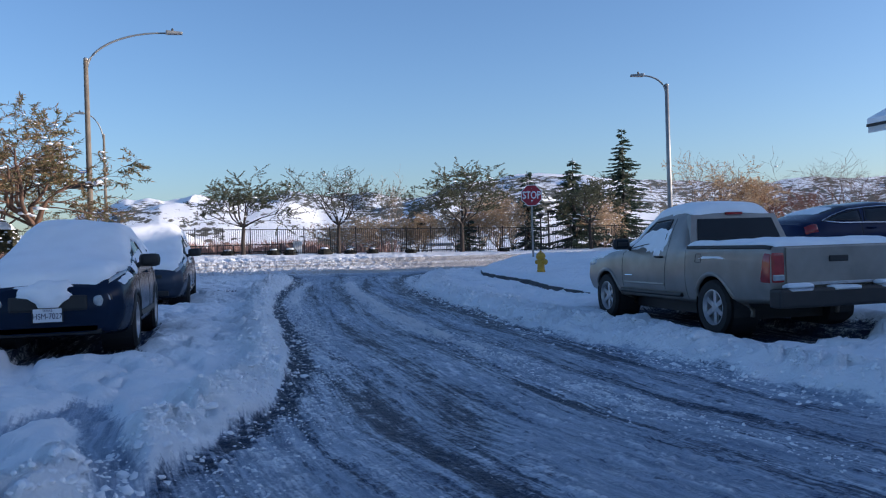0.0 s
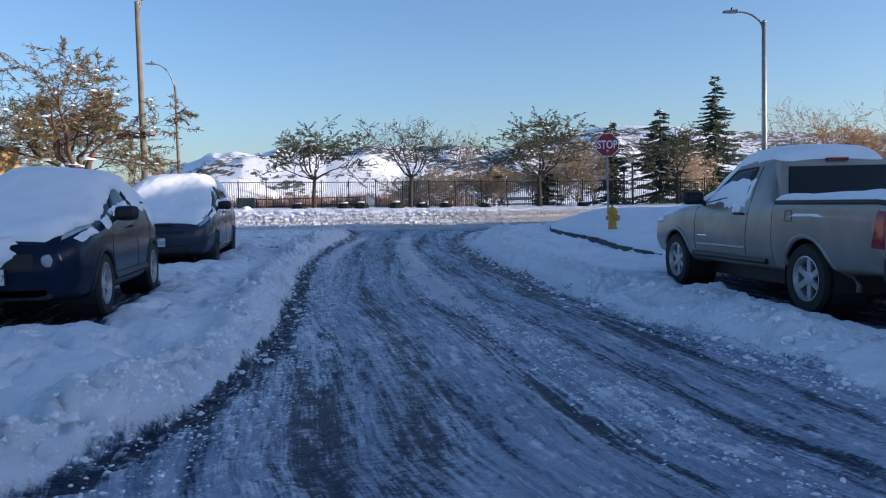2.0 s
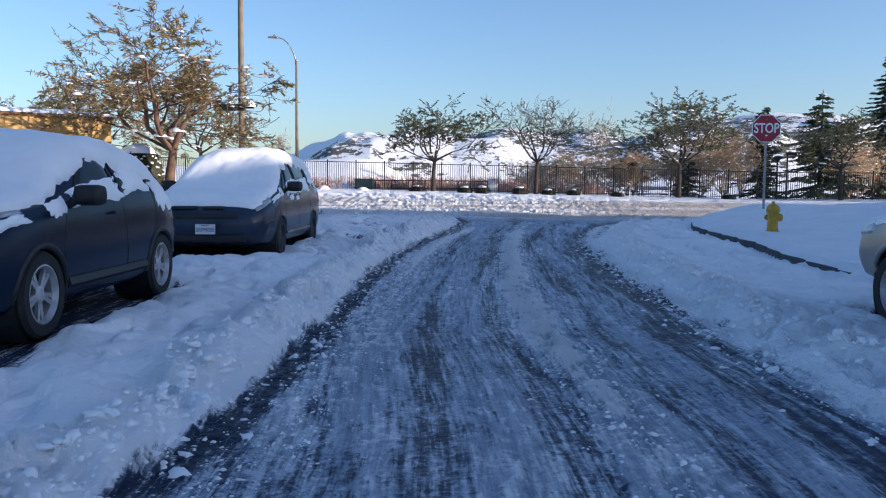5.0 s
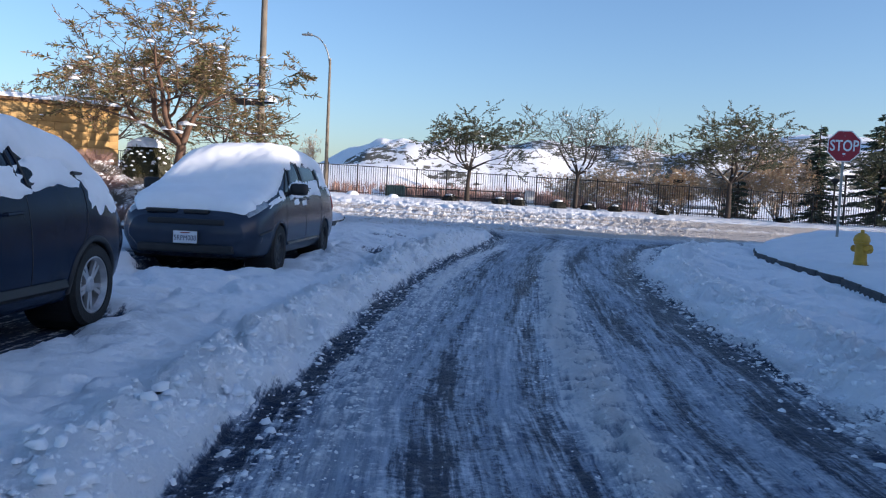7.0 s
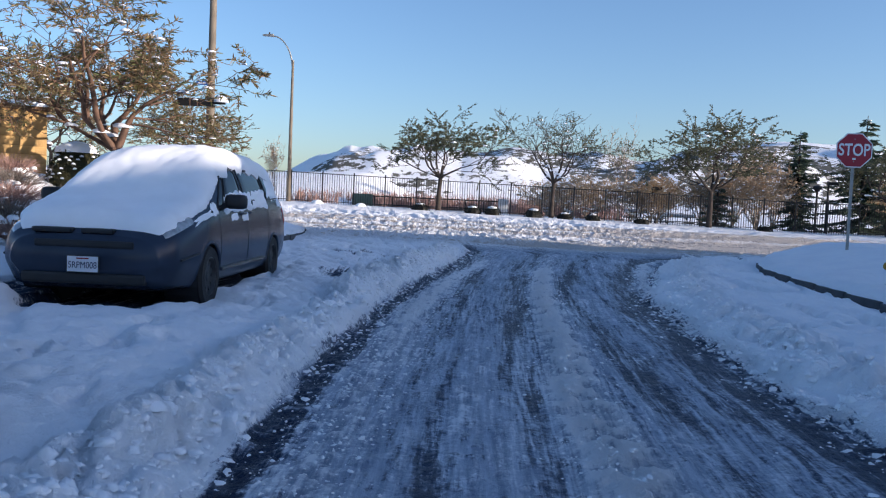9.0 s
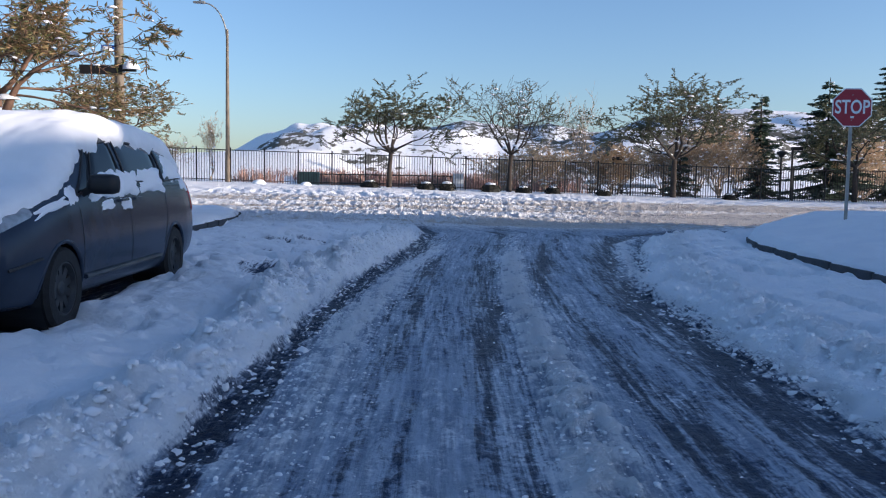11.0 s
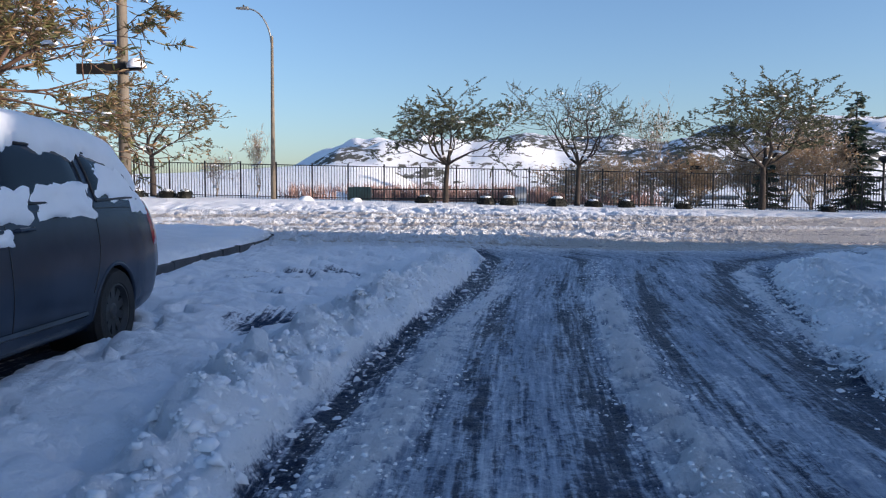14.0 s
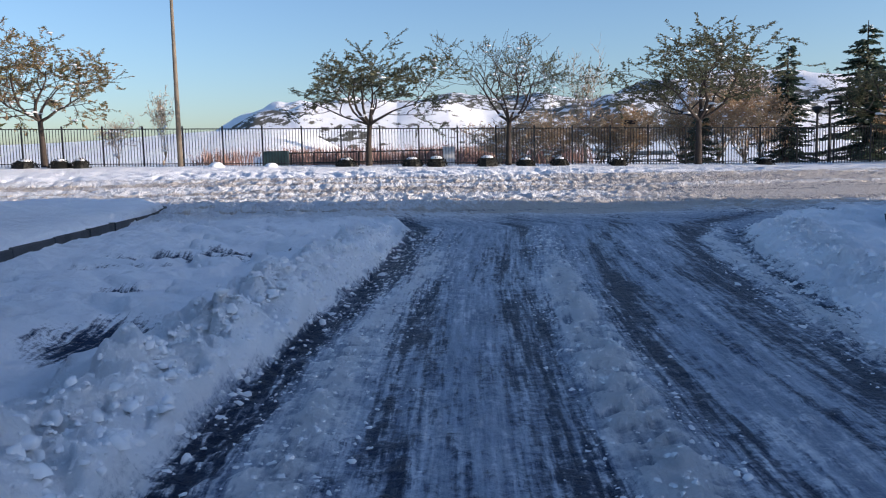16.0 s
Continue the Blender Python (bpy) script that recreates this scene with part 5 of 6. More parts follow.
BARK = mat("grey_brown_bark", (0.058, 0.043, 0.035), 0.9, var=0.45, scale=9, bump=0.6, bump_scale=35)
BARK_RED = mat("reddish_bark", (0.17, 0.095, 0.06), 0.85, var=0.5, scale=6, bump=0.5, bump_scale=30)
TWIG = mat("pale_twigs", (0.50, 0.385, 0.28), 0.9, var=0.4, scale=5)
TWIG_BROWN = mat("brown_twigs", (0.21, 0.135, 0.095), 0.9, var=0.4, scale=5)
TWIG_GREY = mat("grey_brown_twigs", (0.20, 0.165, 0.14), 0.9, var=0.4, scale=5)
TWIG_RED = mat("red_twigs", (0.40, 0.245, 0.20), 0.9, var=0.4, scale=5)
LEAF_DARK = leaf_material("dark_olive_leaves", ((0.05, 0.064, 0.034), (0.10, 0.115, 0.06), (0.18, 0.18, 0.10), (0.15, 0.13, 0.08)))
LEAF_GOLD = leaf_material("olive_gold_leaves", ((0.09, 0.105, 0.04), (0.17, 0.17, 0.06), (0.32, 0.23, 0.11), (0.38, 0.25, 0.13), (0.25, 0.155, 0.085)))
LEAF_RUST = leaf_material("rust_leaves", ((0.46, 0.25, 0.11), (0.60, 0.43, 0.25), (0.58, 0.47, 0.32), (0.44, 0.31, 0.19)))
LEAF_RED = leaf_material("red_brown_leaves", ((0.16, 0.05, 0.04), (0.22, 0.09, 0.06), (0.12, 0.06, 0.05)))
NEEDLE = leaf_material("fir_needles", ((0.03, 0.055, 0.040), (0.06, 0.095, 0.068), (0.10, 0.135, 0.095)))
BUSH_DARK = leaf_material("dark_bush_leaves", ((0.005, 0.006, 0.004), (0.010, 0.011, 0.007), (0.018, 0.016, 0.010)))
HEDGE = leaf_material("hedge_leaves", ((0.014, 0.018, 0.009), (0.035, 0.036, 0.014), (0.09, 0.075, 0.02)))


class Soup:
    """Vertices and faces gathered for one mesh."""

    def __init__(self):
        self.v, self.f = [], []

    def limb(self, pts, radii, sides):
        start = len(self.v)
        up = Vector((0.3, 0.2, 0.93))
        for i, p in enumerate(pts):
            d = (pts[min(i + 1, len(pts) - 1)] - pts[max(i - 1, 0)]).normalized()
            u = d.cross(up if abs(d.dot(up)) < 0.96 else Vector((1, 0, 0))).normalized()
            w = d.cross(u)
            for k in range(sides):
                a = 2 * math.pi * k / sides
                self.v.append(p + (u * math.cos(a) + w * math.sin(a)) * radii[i])
        for i in range(len(pts) - 1):
            for k in range(sides):
                a, b = start + i * sides + k, start + i * sides + (k + 1) % sides
                self.f.append((a, b, b + sides, a + sides))

    def leaf(self, p, d, n, length, width):
        s = d.cross(n).normalized() * width * 0.5
        i = len(self.v)
        fold = n * (width * 0.25)
        self.v += [p, p + d * length * 0.45 + s + fold, p + d * length, p + d * length * 0.45 - s + fold]
        self.f.append((i, i + 1, i + 2, i + 3))

    def blob(self, c, rx, ry, rz, rnd, flat=-0.3, rings=4, sides=7):
        """A small uneven mound."""
        i = len(self.v)
        off = rnd.random() * 50
        for a in range(rings):
            f = a / (rings - 1)
            for k in range(sides):
                th = 2 * math.pi * k / sides
                rr = math.cos(f * math.pi / 2 * 0.92) * (1 + 0.35 * noise.noise(Vector((math.cos(th) * 1.3 + off, math.sin(th) * 1.3, f))))
                self.v.append(c + Vector((rx * rr * math.cos(th), ry * rr * math.sin(th), rz * (flat + (1 - flat) * math.sin(f * math.pi / 2)))))
        for a in range(rings - 1):
            for k in range(sides):
                p, q = i + a * sides + k, i + a * sides + (k + 1) % sides
                self.f.append((p, q, q + sides, p + sides))
        self.f.append(tuple(range(i + (rings - 1) * sides, i + rings * sides)))

    def make(self, name, material, parent=None, label="", smooth=False):
        me = bpy.data.meshes.new(name)
        me.from_pydata([tuple(v) for v in self.v], [], self.f)
        me.materials.append(material)
        if smooth:
            me.polygons.foreach_set("use_smooth", [True] * len(me.polygons))
        ob = new(name, me)
        if parent:
            ob.parent = parent
        if label:
            ob["label"] = label
        return ob


def rand_dir(rnd):
    while True:
        v = Vector((rnd.uniform(-1, 1), rnd.uniform(-1, 1), rnd.uniform(-1, 1)))
        if 0.05 < v.length < 1:
            return v.normalized()


def broad_tree(seed, height, spread, fork, r0, limbs, twigs, leaves, size, bark, leafmat, label, x, y, name="tree", upright=0.35, droop=0.0, snowy=10, category="tree", aspect=0.42, clump=0.0, lean=(0, 0)):
    """A forked tree: trunk, curved limbs, branches, twigs, single leaves and bits of snow in the forks."""
    rnd = random.Random(seed)
    wood, foliage, white = Soup(), Soup(), Soup()
    tips = []

    def grow(p, d, length, r, level):
        n = 6 if level < 2 else (5 if level == 2 else 4)
        pts, rad = [p], [r]
        for i in range(n):
            bend = rand_dir(rnd) * (0.16 + 0.05 * level)
            lift = Vector((0, 0, upright * (0.28 if level < 3 else 0.12) - droop * (0.12 * level if level > 1 else 0)))
            d = (d + bend + lift * (1 / n * 2)).normalized()
            p = p + d * (length / n)
            pts.append(p)
            rad.append(max(0.008, r * (1 - 0.72 * (i + 1) / n)))
        wood.limb(pts, rad, (9, 7, 5, 4, 3)[min(level, 4)])
        if rnd.random() < (0.0, 0.9, 0.35, 0.12, 0.03)[min(level, 4)] and snowy:
            q = pts[rnd.randint(1, 2)]
            s = rnd.uniform(0.05, 0.12) * (1.2 if level < 2 else 0.8)
            white.blob(q + Vector((0, 0, rad[1] * 0.7)), s * 1.5, s, s * 0.8, rnd)
        if level >= 3:
            tips.append((pts, level))
        if level == 4 or (level == 3 and twigs == 0):
            return
        kids = (limbs, rnd.randint(3, 4), rnd.randint(3, 5), twigs)[min(level, 3)]
        for k in range(kids):
            f = 0.35 + 0.65 * (k + rnd.random() * 0.7) / kids
            i = min(n - 1, int(f * n))
            q = pts[i].lerp(pts[i + 1], f * n - i if f * n - i < 1 else 1)
            side = (d.cross(rand_dir(rnd))).normalized()
            nd = (d * rnd.uniform(0.35, 0.8) + side * rnd.uniform(0.6, 1.0) + Vector((0, 0, 0.10))).normalized()
            grow(q, nd, length * rnd.uniform(0.52, 0.72), rad[i] * rnd.uniform(0.55, 0.75), level + 1)

    base = Vector((0, 0, -0.2))
    pts = [base, Vector((rnd.uniform(-.04, .04) + lean[0] * 0.3, rnd.uniform(-.04, .04) + lean[1] * 0.3, fork * 0.5)), Vector((rnd.uniform(-.08, .08) + lean[0], lean[1], fork))]
    wood.limb(pts, [r0 * 1.25, r0, r0 * 0.85], 10)
    reach = math.hypot(spread, height - fork) * 0.46
    for k in range(limbs):
        a = 2 * math.pi * (k + rnd.uniform(-0.2, 0.2)) / limbs + seed
        tilt = (rnd.uniform(0.85, 1.1) if k % 2 else rnd.uniform(0.25, 0.6)) * spread / (height - fork) * 0.9
        d = Vector((math.cos(a) * tilt, math.sin(a) * tilt, 1)).normalized()
        grow(pts[-1], d, reach * rnd.uniform(0.85, 1.15), r0 * 0.62, 1)
    for i in range(leaves):
        pts_, level = rnd.choice(tips)
        if clump and noise.noise(pts_[1] * 0.9 + Vector((seed, 0, 0))) < clump * 0.4 - 0.15 and rnd.random() < 0.8:
            continue
        k = rnd.randint(1, len(pts_) - 2)
        p = pts_[k].lerp(pts_[k + 1], rnd.random())
        d = (rand_dir(rnd) + (pts_[k + 1] - pts_[k]).normalized() * 0.8 + Vector((0, 0, -0.5 * droop))).normalized()
        s = size * rnd.uniform(0.6, 1.3)
        foliage.leaf(p, d, d.orthogonal().lerp(rand_dir(rnd), 0.5).normalized(), s, s * aspect)
    for i in range(snowy):
        pts_, level = rnd.choice(tips)
        s = rnd.uniform(0.02, 0.055)
        white.blob(pts_[rnd.randint(0, 2)], s * 1.5, s * 1.2, s * 0.7, rnd, rings=3, sides=6)
    # scale the crown to its real height
    zmax = max(v.z for v in wood.v)
    wide = [v for v in wood.v if v.z > fork + 0.2]
    for ax in (0, 1):
        vals = sorted(v[ax] for v in wide)
        lo, hi = vals[int(len(vals) * 0.02)], vals[int(len(vals) * 0.98)]
        mid, f = (lo + hi) / 2, spread / max(0.3, hi - lo)
        for s in (wood, foliage, white):
            for v in s.v:
                g = min(1, max(0, (v.z - fork) / 0.8))
                v[ax] = v[ax] + g * ((v[ax] - mid) * (f - 1) - mid * 0.8)
    k = height / zmax
    for s in (wood, foliage, white):
        for v in s.v:
            if v.z > fork:
                v.z = fork + (v.z - fork) * (height - fork) / (zmax - fork)
    top = empty(name, pose(x, y, ground_z(x, y) - 0.04))
    tagged(top, label, category)
    wood.make("trunk", bark, top, smooth=True)
    if foliage.f:
        tagged(foliage.make("crown", leafmat, top), kind="stuff")
    if white.f:
        tagged(white.make("branch_snow", SNOW, top, "small clumps of snow in the branches", smooth=True), kind="stuff")
    return top


VERGE = dict(bark=BARK, leafmat=LEAF_DARK)
broad_tree(11, 5.6, 5.9, 1.75, 0.12, 7, 5, 19000, 0.125, x=0.74, y=52.5, label="leafy olive-green street tree in front of the fence", upright=0.5, **VERGE)
broad_tree(23, 5.8, 5.8, 1.85, 0.11, 7, 5, 9500, 0.11, x=6.57, y=52.2, label="half-bare street tree in front of the fence", upright=0.5, clump=0.5, **VERGE)
broad_tree(37, 6.1, 6.6, 1.9, 0.13, 7, 5, 17000, 0.125, x=14.6, y=52.0, label="wide olive-leaved street tree in front of the fence", upright=0.5, **VERGE)
broad_tree(41, 5.6, 5.6, 1.9, 0.12, 6, 5, 11000, 0.15, x=-12.5, y=52.3, label="thin-leaved street tree on the snowy verge", upright=0.5, bark=BARK, leafmat=LEAF_GOLD)
broad_tree(43, 5.2, 5.4, 1.8, 0.11, 6, 4, 6500, 0.17, x=23.9, y=52.4, label="olive street tree beside dark firs", upright=0.5, **VERGE)
broad_tree(47, 5.3, 5.4, 1.8, 0.11, 4, 4, 5000, 0.17, x=-19.5, y=52.3, label="thin-leaved street tree on the snowy verge", upright=0.5, bark=BARK, leafmat=LEAF_GOLD)
# the large tree at the near corner
broad_tree(5, 5.35, 4.9, 1.35, 0.13, 7, 6, 22000, 0.155, BARK_RED, LEAF_GOLD, "spreading olive-gold tree with snow in its forks", -5.85, 27.6, upright=0.42, droop=0.25, snowy=120, aspect=0.24, clump=0.3, lean=(0.1, 0))
broad_tree(8, 4.2, 4.4, 1.2, 0.10, 4, 5, 5000, 0.15, BARK, LEAF_GOLD, "small bushy tree behind the corner wall", -10.8, 33.5, upright=0.3, snowy=60, aspect=0.35)
# bare and autumn trees on the right
broad_tree(51, 6.6, 6.5, 0.9, 0.13, 6, 5, 2200, 0.15, TWIG_BROWN, LEAF_RUST, "bare autumn tree with some rust leaves", 30.5, 48.5, upright=0.55, snowy=30, clump=0.6)
broad_tree(53, 5.0, 4.5, 0.8, 0.09, 5, 5, 5000, 0.16, TWIG_BROWN, LEAF_RUST, "rust-brown autumn tree beside a bare one", 33.5, 49.5, upright=0.4, snowy=30)
broad_tree(57, 4.0, 4.5, 0.7, 0.08, 5, 5, 3600, 0.14, TWIG_RED, LEAF_RED, "small red-brown autumn tree in snow", 36.5, 49.0, upright=0.4, snowy=30)
broad_tree(59, 6.2, 7.5, 0.8, 0.14, 7, 5, 0, 0.1, TWIG_BROWN, LEAF_RUST, "bare pale winter tree with fine twigs", 35.0, 41.0, upright=0.6, snowy=25)
broad_tree(61, 5.0, 6.0, 0.8, 0.11, 6, 5, 200, 0.1, TWIG_BROWN, LEAF_RUST, "bare pale winter tree with fine twigs", 42.0, 43.0, upright=0.6, snowy=25)
# behind the fence
broad_tree(71, 6.2, 2.0, 1.0, 0.07, 5, 4, 380, 0.17, TWIG, LEAF_DARK, "slender upright young tree, nearly bare", 10.9, 56.8, upright=1.3, snowy=20)
broad_tree(72, 3.7, 1.1, 0.4, 0.04, 5, 4, 330, 0.14, TWIG, LEAF_RUST, "thin sapling with a few rust leaves", -8.7, 56, upright=1.4, snowy=6)
broad_tree(73, 2.4, 1.6, 0.3, 0.03, 5, 4, 120, 0.12, TWIG, LEAF_RUST, "thin bare sapling behind the fence", -10.6, 55.6, upright=1.2, snowy=6)
for k, (bx, by, bh, bs, nl, lm) in enumerate(((7.0, 58.8, 2.4, 3.0, 1100, LEAF_RUST), (9.0, 56.4, 2.4, 2.8, 1100, LEAF_RUST), (12.6, 56.4, 2.6, 2.8, 1500, LEAF_RUST), (16.2, 58.6, 3.4, 2.8, 1300, LEAF_RUST), (18.6, 56.6, 3.4, 2.8, 1300, LEAF_RUST), (8.0, 57.5, 2.6, 3.2, 900, LEAF_RUST), (9.8, 58.4, 3.0, 3.0, 900, LEAF_RUST), (11.8, 57.6, 3.0, 3.0, 1000, LEAF_RUST), (13.4, 58.2, 3.1, 2.8, 2200, LEAF_RUST),
                                               (17.6, 57.6, 4.6, 3.0, 1300, LEAF_RUST), (19.4, 58.6, 5.6, 3.2, 1900, LEAF_RUST), (20.8, 60.0, 5.0, 3.2, 2000, LEAF_RUST), (17.0, 60, 3.6, 3.0, 1200, LEAF_RUST), (26.5, 57, 4.2, 3.6, 1300, LEAF_RUST), (28.5, 60, 4.6, 3.6, 1300, LEAF_RUST))):
    broad_tree(80 + k, bh, bs, 0.3, 0.075, 7, 4, int(nl * 1.7), 0.15, TWIG, lm, "tangled tan shrub with dry autumn leaves", bx, by, name="shrub", upright=0.8, snowy=45, category="shrub")


def fir(seed, x, y, height, width, label, gap=0.0):
    """A conifer: layered, drooping boughs of needle sprays round a straight stem."""
    rnd = random.Random(seed)
    wood, spray, white = Soup(), Soup(), Soup()
    wood.limb([Vector((0, 0, -0.2)), Vector((0, 0, height * 0.5)), Vector((0, 0, height))], [0.16, 0.09, 0.015], 8)
    tiers = int(height * 3.4)
    for t in range(tiers):
        f = (t + rnd.random() * 0.5) / tiers
        z0_ = height * (0.06 + 0.93 * f)
        reach = width / 2 * (1 - f) ** 0.75 + 0.08
        for k in range(7 if f < 0.8 else 5):
            a = rnd.uniform(0, 2 * math.pi)
            z = min(height - 0.02, z0_ + rnd.uniform(-0.18, 0.18))
            r = reach * rnd.uniform(0.5, 1.15)
            d = Vector((math.cos(a), math.sin(a), 0))
            pts = [Vector((0, 0, z)), Vector((0, 0, z)) + d * r * 0.5 + Vector((0, 0, -0.10 * r)), Vector((0, 0, z)) + d * r + Vector((0, 0, -0.16 * r + 0.05))]
            wood.limb(pts, [0.02, 0.012, 0.005], 3)
            n = max(8, int(r * 34))
            for i in range(n):
                u = (i + rnd.random()) / n
                p = pts[0].lerp(pts[1], u * 2) if u < 0.5 else pts[1].lerp(pts[2], u * 2 - 1)
                side = Vector((-d.y, d.x, 0)) * rnd.choice((-1, 1))
                dd = (d * 0.7 + side * rnd.uniform(0.2, 1.0) + Vector((0, 0, rnd.uniform(-0.5, 0.1)))).normalized()
                s = rnd.uniform(0.24, 0.46) * (1.1 - 0.5 * u)
                spray.leaf(p, dd, rand_dir(rnd), s, s * 0.36)
            if rnd.random() < 0.3:
                white.blob(pts[1] + Vector((0, 0, 0.02)), 0.15, 0.08, 0.04, rnd, rings=3, sides=6)
    top = empty("fir_tree", pose(x, y, ground_z(x, y) - 0.05))
    tagged(top, label, "fir tree")
    wood.make("trunk", BARK, top)
    tagged(spray.make("crown", NEEDLE, top), kind="stuff")
    tagged(white.make("branch_snow", SNOW, top, "thin snow on the boughs"), kind="stuff")
    return top


fir(1, 31.3, 62, 10.0, 6.0, "tall dark green fir above the fence")
fir(2, 24.7, 57.0, 6.8, 6.4, "dark green fir behind the iron fence")
fir(3, 16.6, 57.2, 2.4, 2.6, "low spreading fir behind the fence")
fir(4, 29.3, 63.5, 6.0, 5.4, "dark green fir beside a taller one")
fir(5, 22.2, 60.0, 6.3, 3.8, "slender fir among tan shrubs")


def clipped_bush(seed, x, y, w, h, label):
    """A clipped verge bush: dense leaves over a dark core, under a cap of snow."""
    rnd = random.Random(seed)
    core, foliage, white = Soup(), Soup(), Soup()
    core.blob(Vector((0, 0, 0.02)), w * 0.46, w * 0.42, h * 0.88, rnd, -0.1, 5, 10)
    for i in range(420):
        d = rand_dir(rnd)
        d.z = abs(d.z)
        q = Vector((d.x * w * 0.5, d.y * w * 0.47, 0.02 + d.z * h * 0.9))
        e = (d + rand_dir(rnd) * 0.9).normalized()
        foliage.leaf(q * rnd.uniform(0.9, 1.03), e, rand_dir(rnd), rnd.uniform(0.05, 0.09), 0.04)
    white.blob(Vector((0.02, 0, h * 0.80)), w * 0.27, w * 0.27, h * 0.20, rnd, -0.15, 4, 12)
    top = empty("bush", pose(x, y, ground_z(x, y) - 0.05, 0, 0, seed * 37))
    tagged(top, label, "bush", group="clipped bushes along the verge")
    core.make("core", BUSH_DARK, top)
    tagged(foliage.make("leaves", BUSH_DARK, top), kind="stuff")
    white.make("snow_cap", SNOW, top, "rounded cap of snow", smooth=True)
    return top


for k, (bx, bw, bh) in enumerate(((-13.0, 0.95, 0.5), (-11.6, 0.9, 0.52), (-10.8, 0.8, 0.55), (-0.14, 0.9, 0.5), (2.54, 0.85, 0.55), (3.54, 0.9, 0.6), (5.62, 1.0, 0.62), (7.21, 0.8, 0.5), (8.62, 0.75, 0.52), (11.08, 0.75, 0.45), (17.3, 0.8, 0.45))):
    clipped_bush(k + 1, bx, 51.6, bw, bh * 0.8, "dark clipped bush capped with snow")


def snow_mound(seed, x, y, w, h):
    s = Soup()
    s.blob(Vector((0, 0, 0)), w / 2, w / 2.4, h, random.Random(seed), -0.2, 5, 12)
    ob = s.make("snow_mound", SNOW, smooth=True)
    ob.location = (x, y, ground_z(x, y))
    tagged(ob, "small rounded mound of snow on the verge", "snow mound")


snow_mound(1, -5.38, 51.6, 0.7, 0.2)
snow_mound(2, -3.21, 51.6, 0.6, 0.16)


def round_hedge():
    rnd = random.Random(9)
    core, foliage, white = Soup(), Soup(), Soup()
    core.blob(Vector((0, 0, 0.05)), 0.60, 0.53, 1.0, rnd, -0.1, 7, 14)
    for i in range(2600):
        d = rand_dir(rnd)
        d.z = abs(d.z) * 1.1 - 0.08
        q = Vector((d.x * 0.66, d.y * 0.60, 0.05 + max(0, d.z) * 1.06))
        e = (d + rand_dir(rnd) * 0.9).normalized()
        foliage.leaf(q * rnd.uniform(0.93, 1.04), e, rand_dir(rnd), rnd.uniform(0.05, 0.08), 0.035)
        if rnd.random() < 0.055:
            white.blob(q * 1.01, 0.05, 0.05, 0.035, rnd, rings=3, sides=6)
    white.blob(Vector((0, 0, 0.92)), 0.46, 0.42, 0.24, rnd, -0.1, 5, 14)
    top = empty("hedge", pose(-6.9, 28.3, ground_z(-6.9, 28.3) - 0.05))
    tagged(top, "rounded dark hedge sprinkled and capped with snow", "hedge")
    core.make("core", HEDGE, top)
    tagged(foliage.make("leaves", HEDGE, top), kind="stuff")
    tagged(white.make("snow_cap", SNOW, top, "cap of snow on the hedge", smooth=True), kind="stuff")


round_hedge()


def low_shrub(seed, x, y, w, h, material, snow=34):
    """A low twiggy shrub pressed down by snow."""
    rnd = random.Random(seed)
    wood, white = Soup(), Soup()
    for i in range(420):
        a = rnd.uniform(0, 2 * math.pi)
        r = w / 2 * math.sqrt(rnd.random())
        p = Vector((0.25 * r * math.cos(a), 0.25 * r * math.sin(a), -0.03))
        q = Vector((r * math.cos(a) + rnd.uniform(-.08, .08), r * math.sin(a) + rnd.uniform(-.08, .08), h * rnd.uniform(0.45, 1.1) * (1 - 0.4 * r / w)))
        m = p.lerp(q, 0.5) + Vector((rnd.uniform(-.05, .05), rnd.uniform(-.05, .05), 0.08))
        wood.limb([p, m, q], [0.006, 0.0045, 0.0025], 3)
        wood.limb([m, m + (q - m) * 0.7 + rand_dir(rnd) * 0.14], [0.004, 0.002], 3)
    for i in range(snow):
        a = rnd.uniform(0, 2 * math.pi)
        r = w * 0.4 * math.sqrt(rnd.random())
        s = rnd.uniform(0.03, 0.09)
        white.blob(Vector((r * math.cos(a), r * math.sin(a), h * rnd.uniform(0.10, 0.5))), s * 1.5, s * 1.2, s * 0.9, rnd)
    top = empty("low_shrub", pose(x, y, ground_z(x, y) - 0.03))
    tagged(top, "low twiggy shrub weighed down with snow", "shrub", group="low shrubs")
    tagged(wood.make("brushwood", material, top), kind="stuff")
    tagged(white.make("snow_clumps", SNOW, top, "clumps of snow", smooth=True), kind="stuff")


for k, (bx, by, w, h) in enumerate(((-4.6, 21.6, 1.1, 0.5), (-5.4, 22.8, 1.2, 0.55), (-4.7, 23.6, 1.1, 0.5), (-6.2, 24.2, 1.3, 0.6), (-5.3, 24.9, 1.1, 0.5), (-6.9, 25.6, 1.2, 0.55), (-7.6, 26.8, 1.1, 0.6), (-6.2, 26.4, 1.0, 0.5), (-8.4, 26.2, 1.2, 0.6), (-5.9, 20.8, 1.2, 0.5))):
    low_shrub(100 + k, bx, by, w, h * 0.9, TWIG_GREY if k % 3 else TWIG_RED)

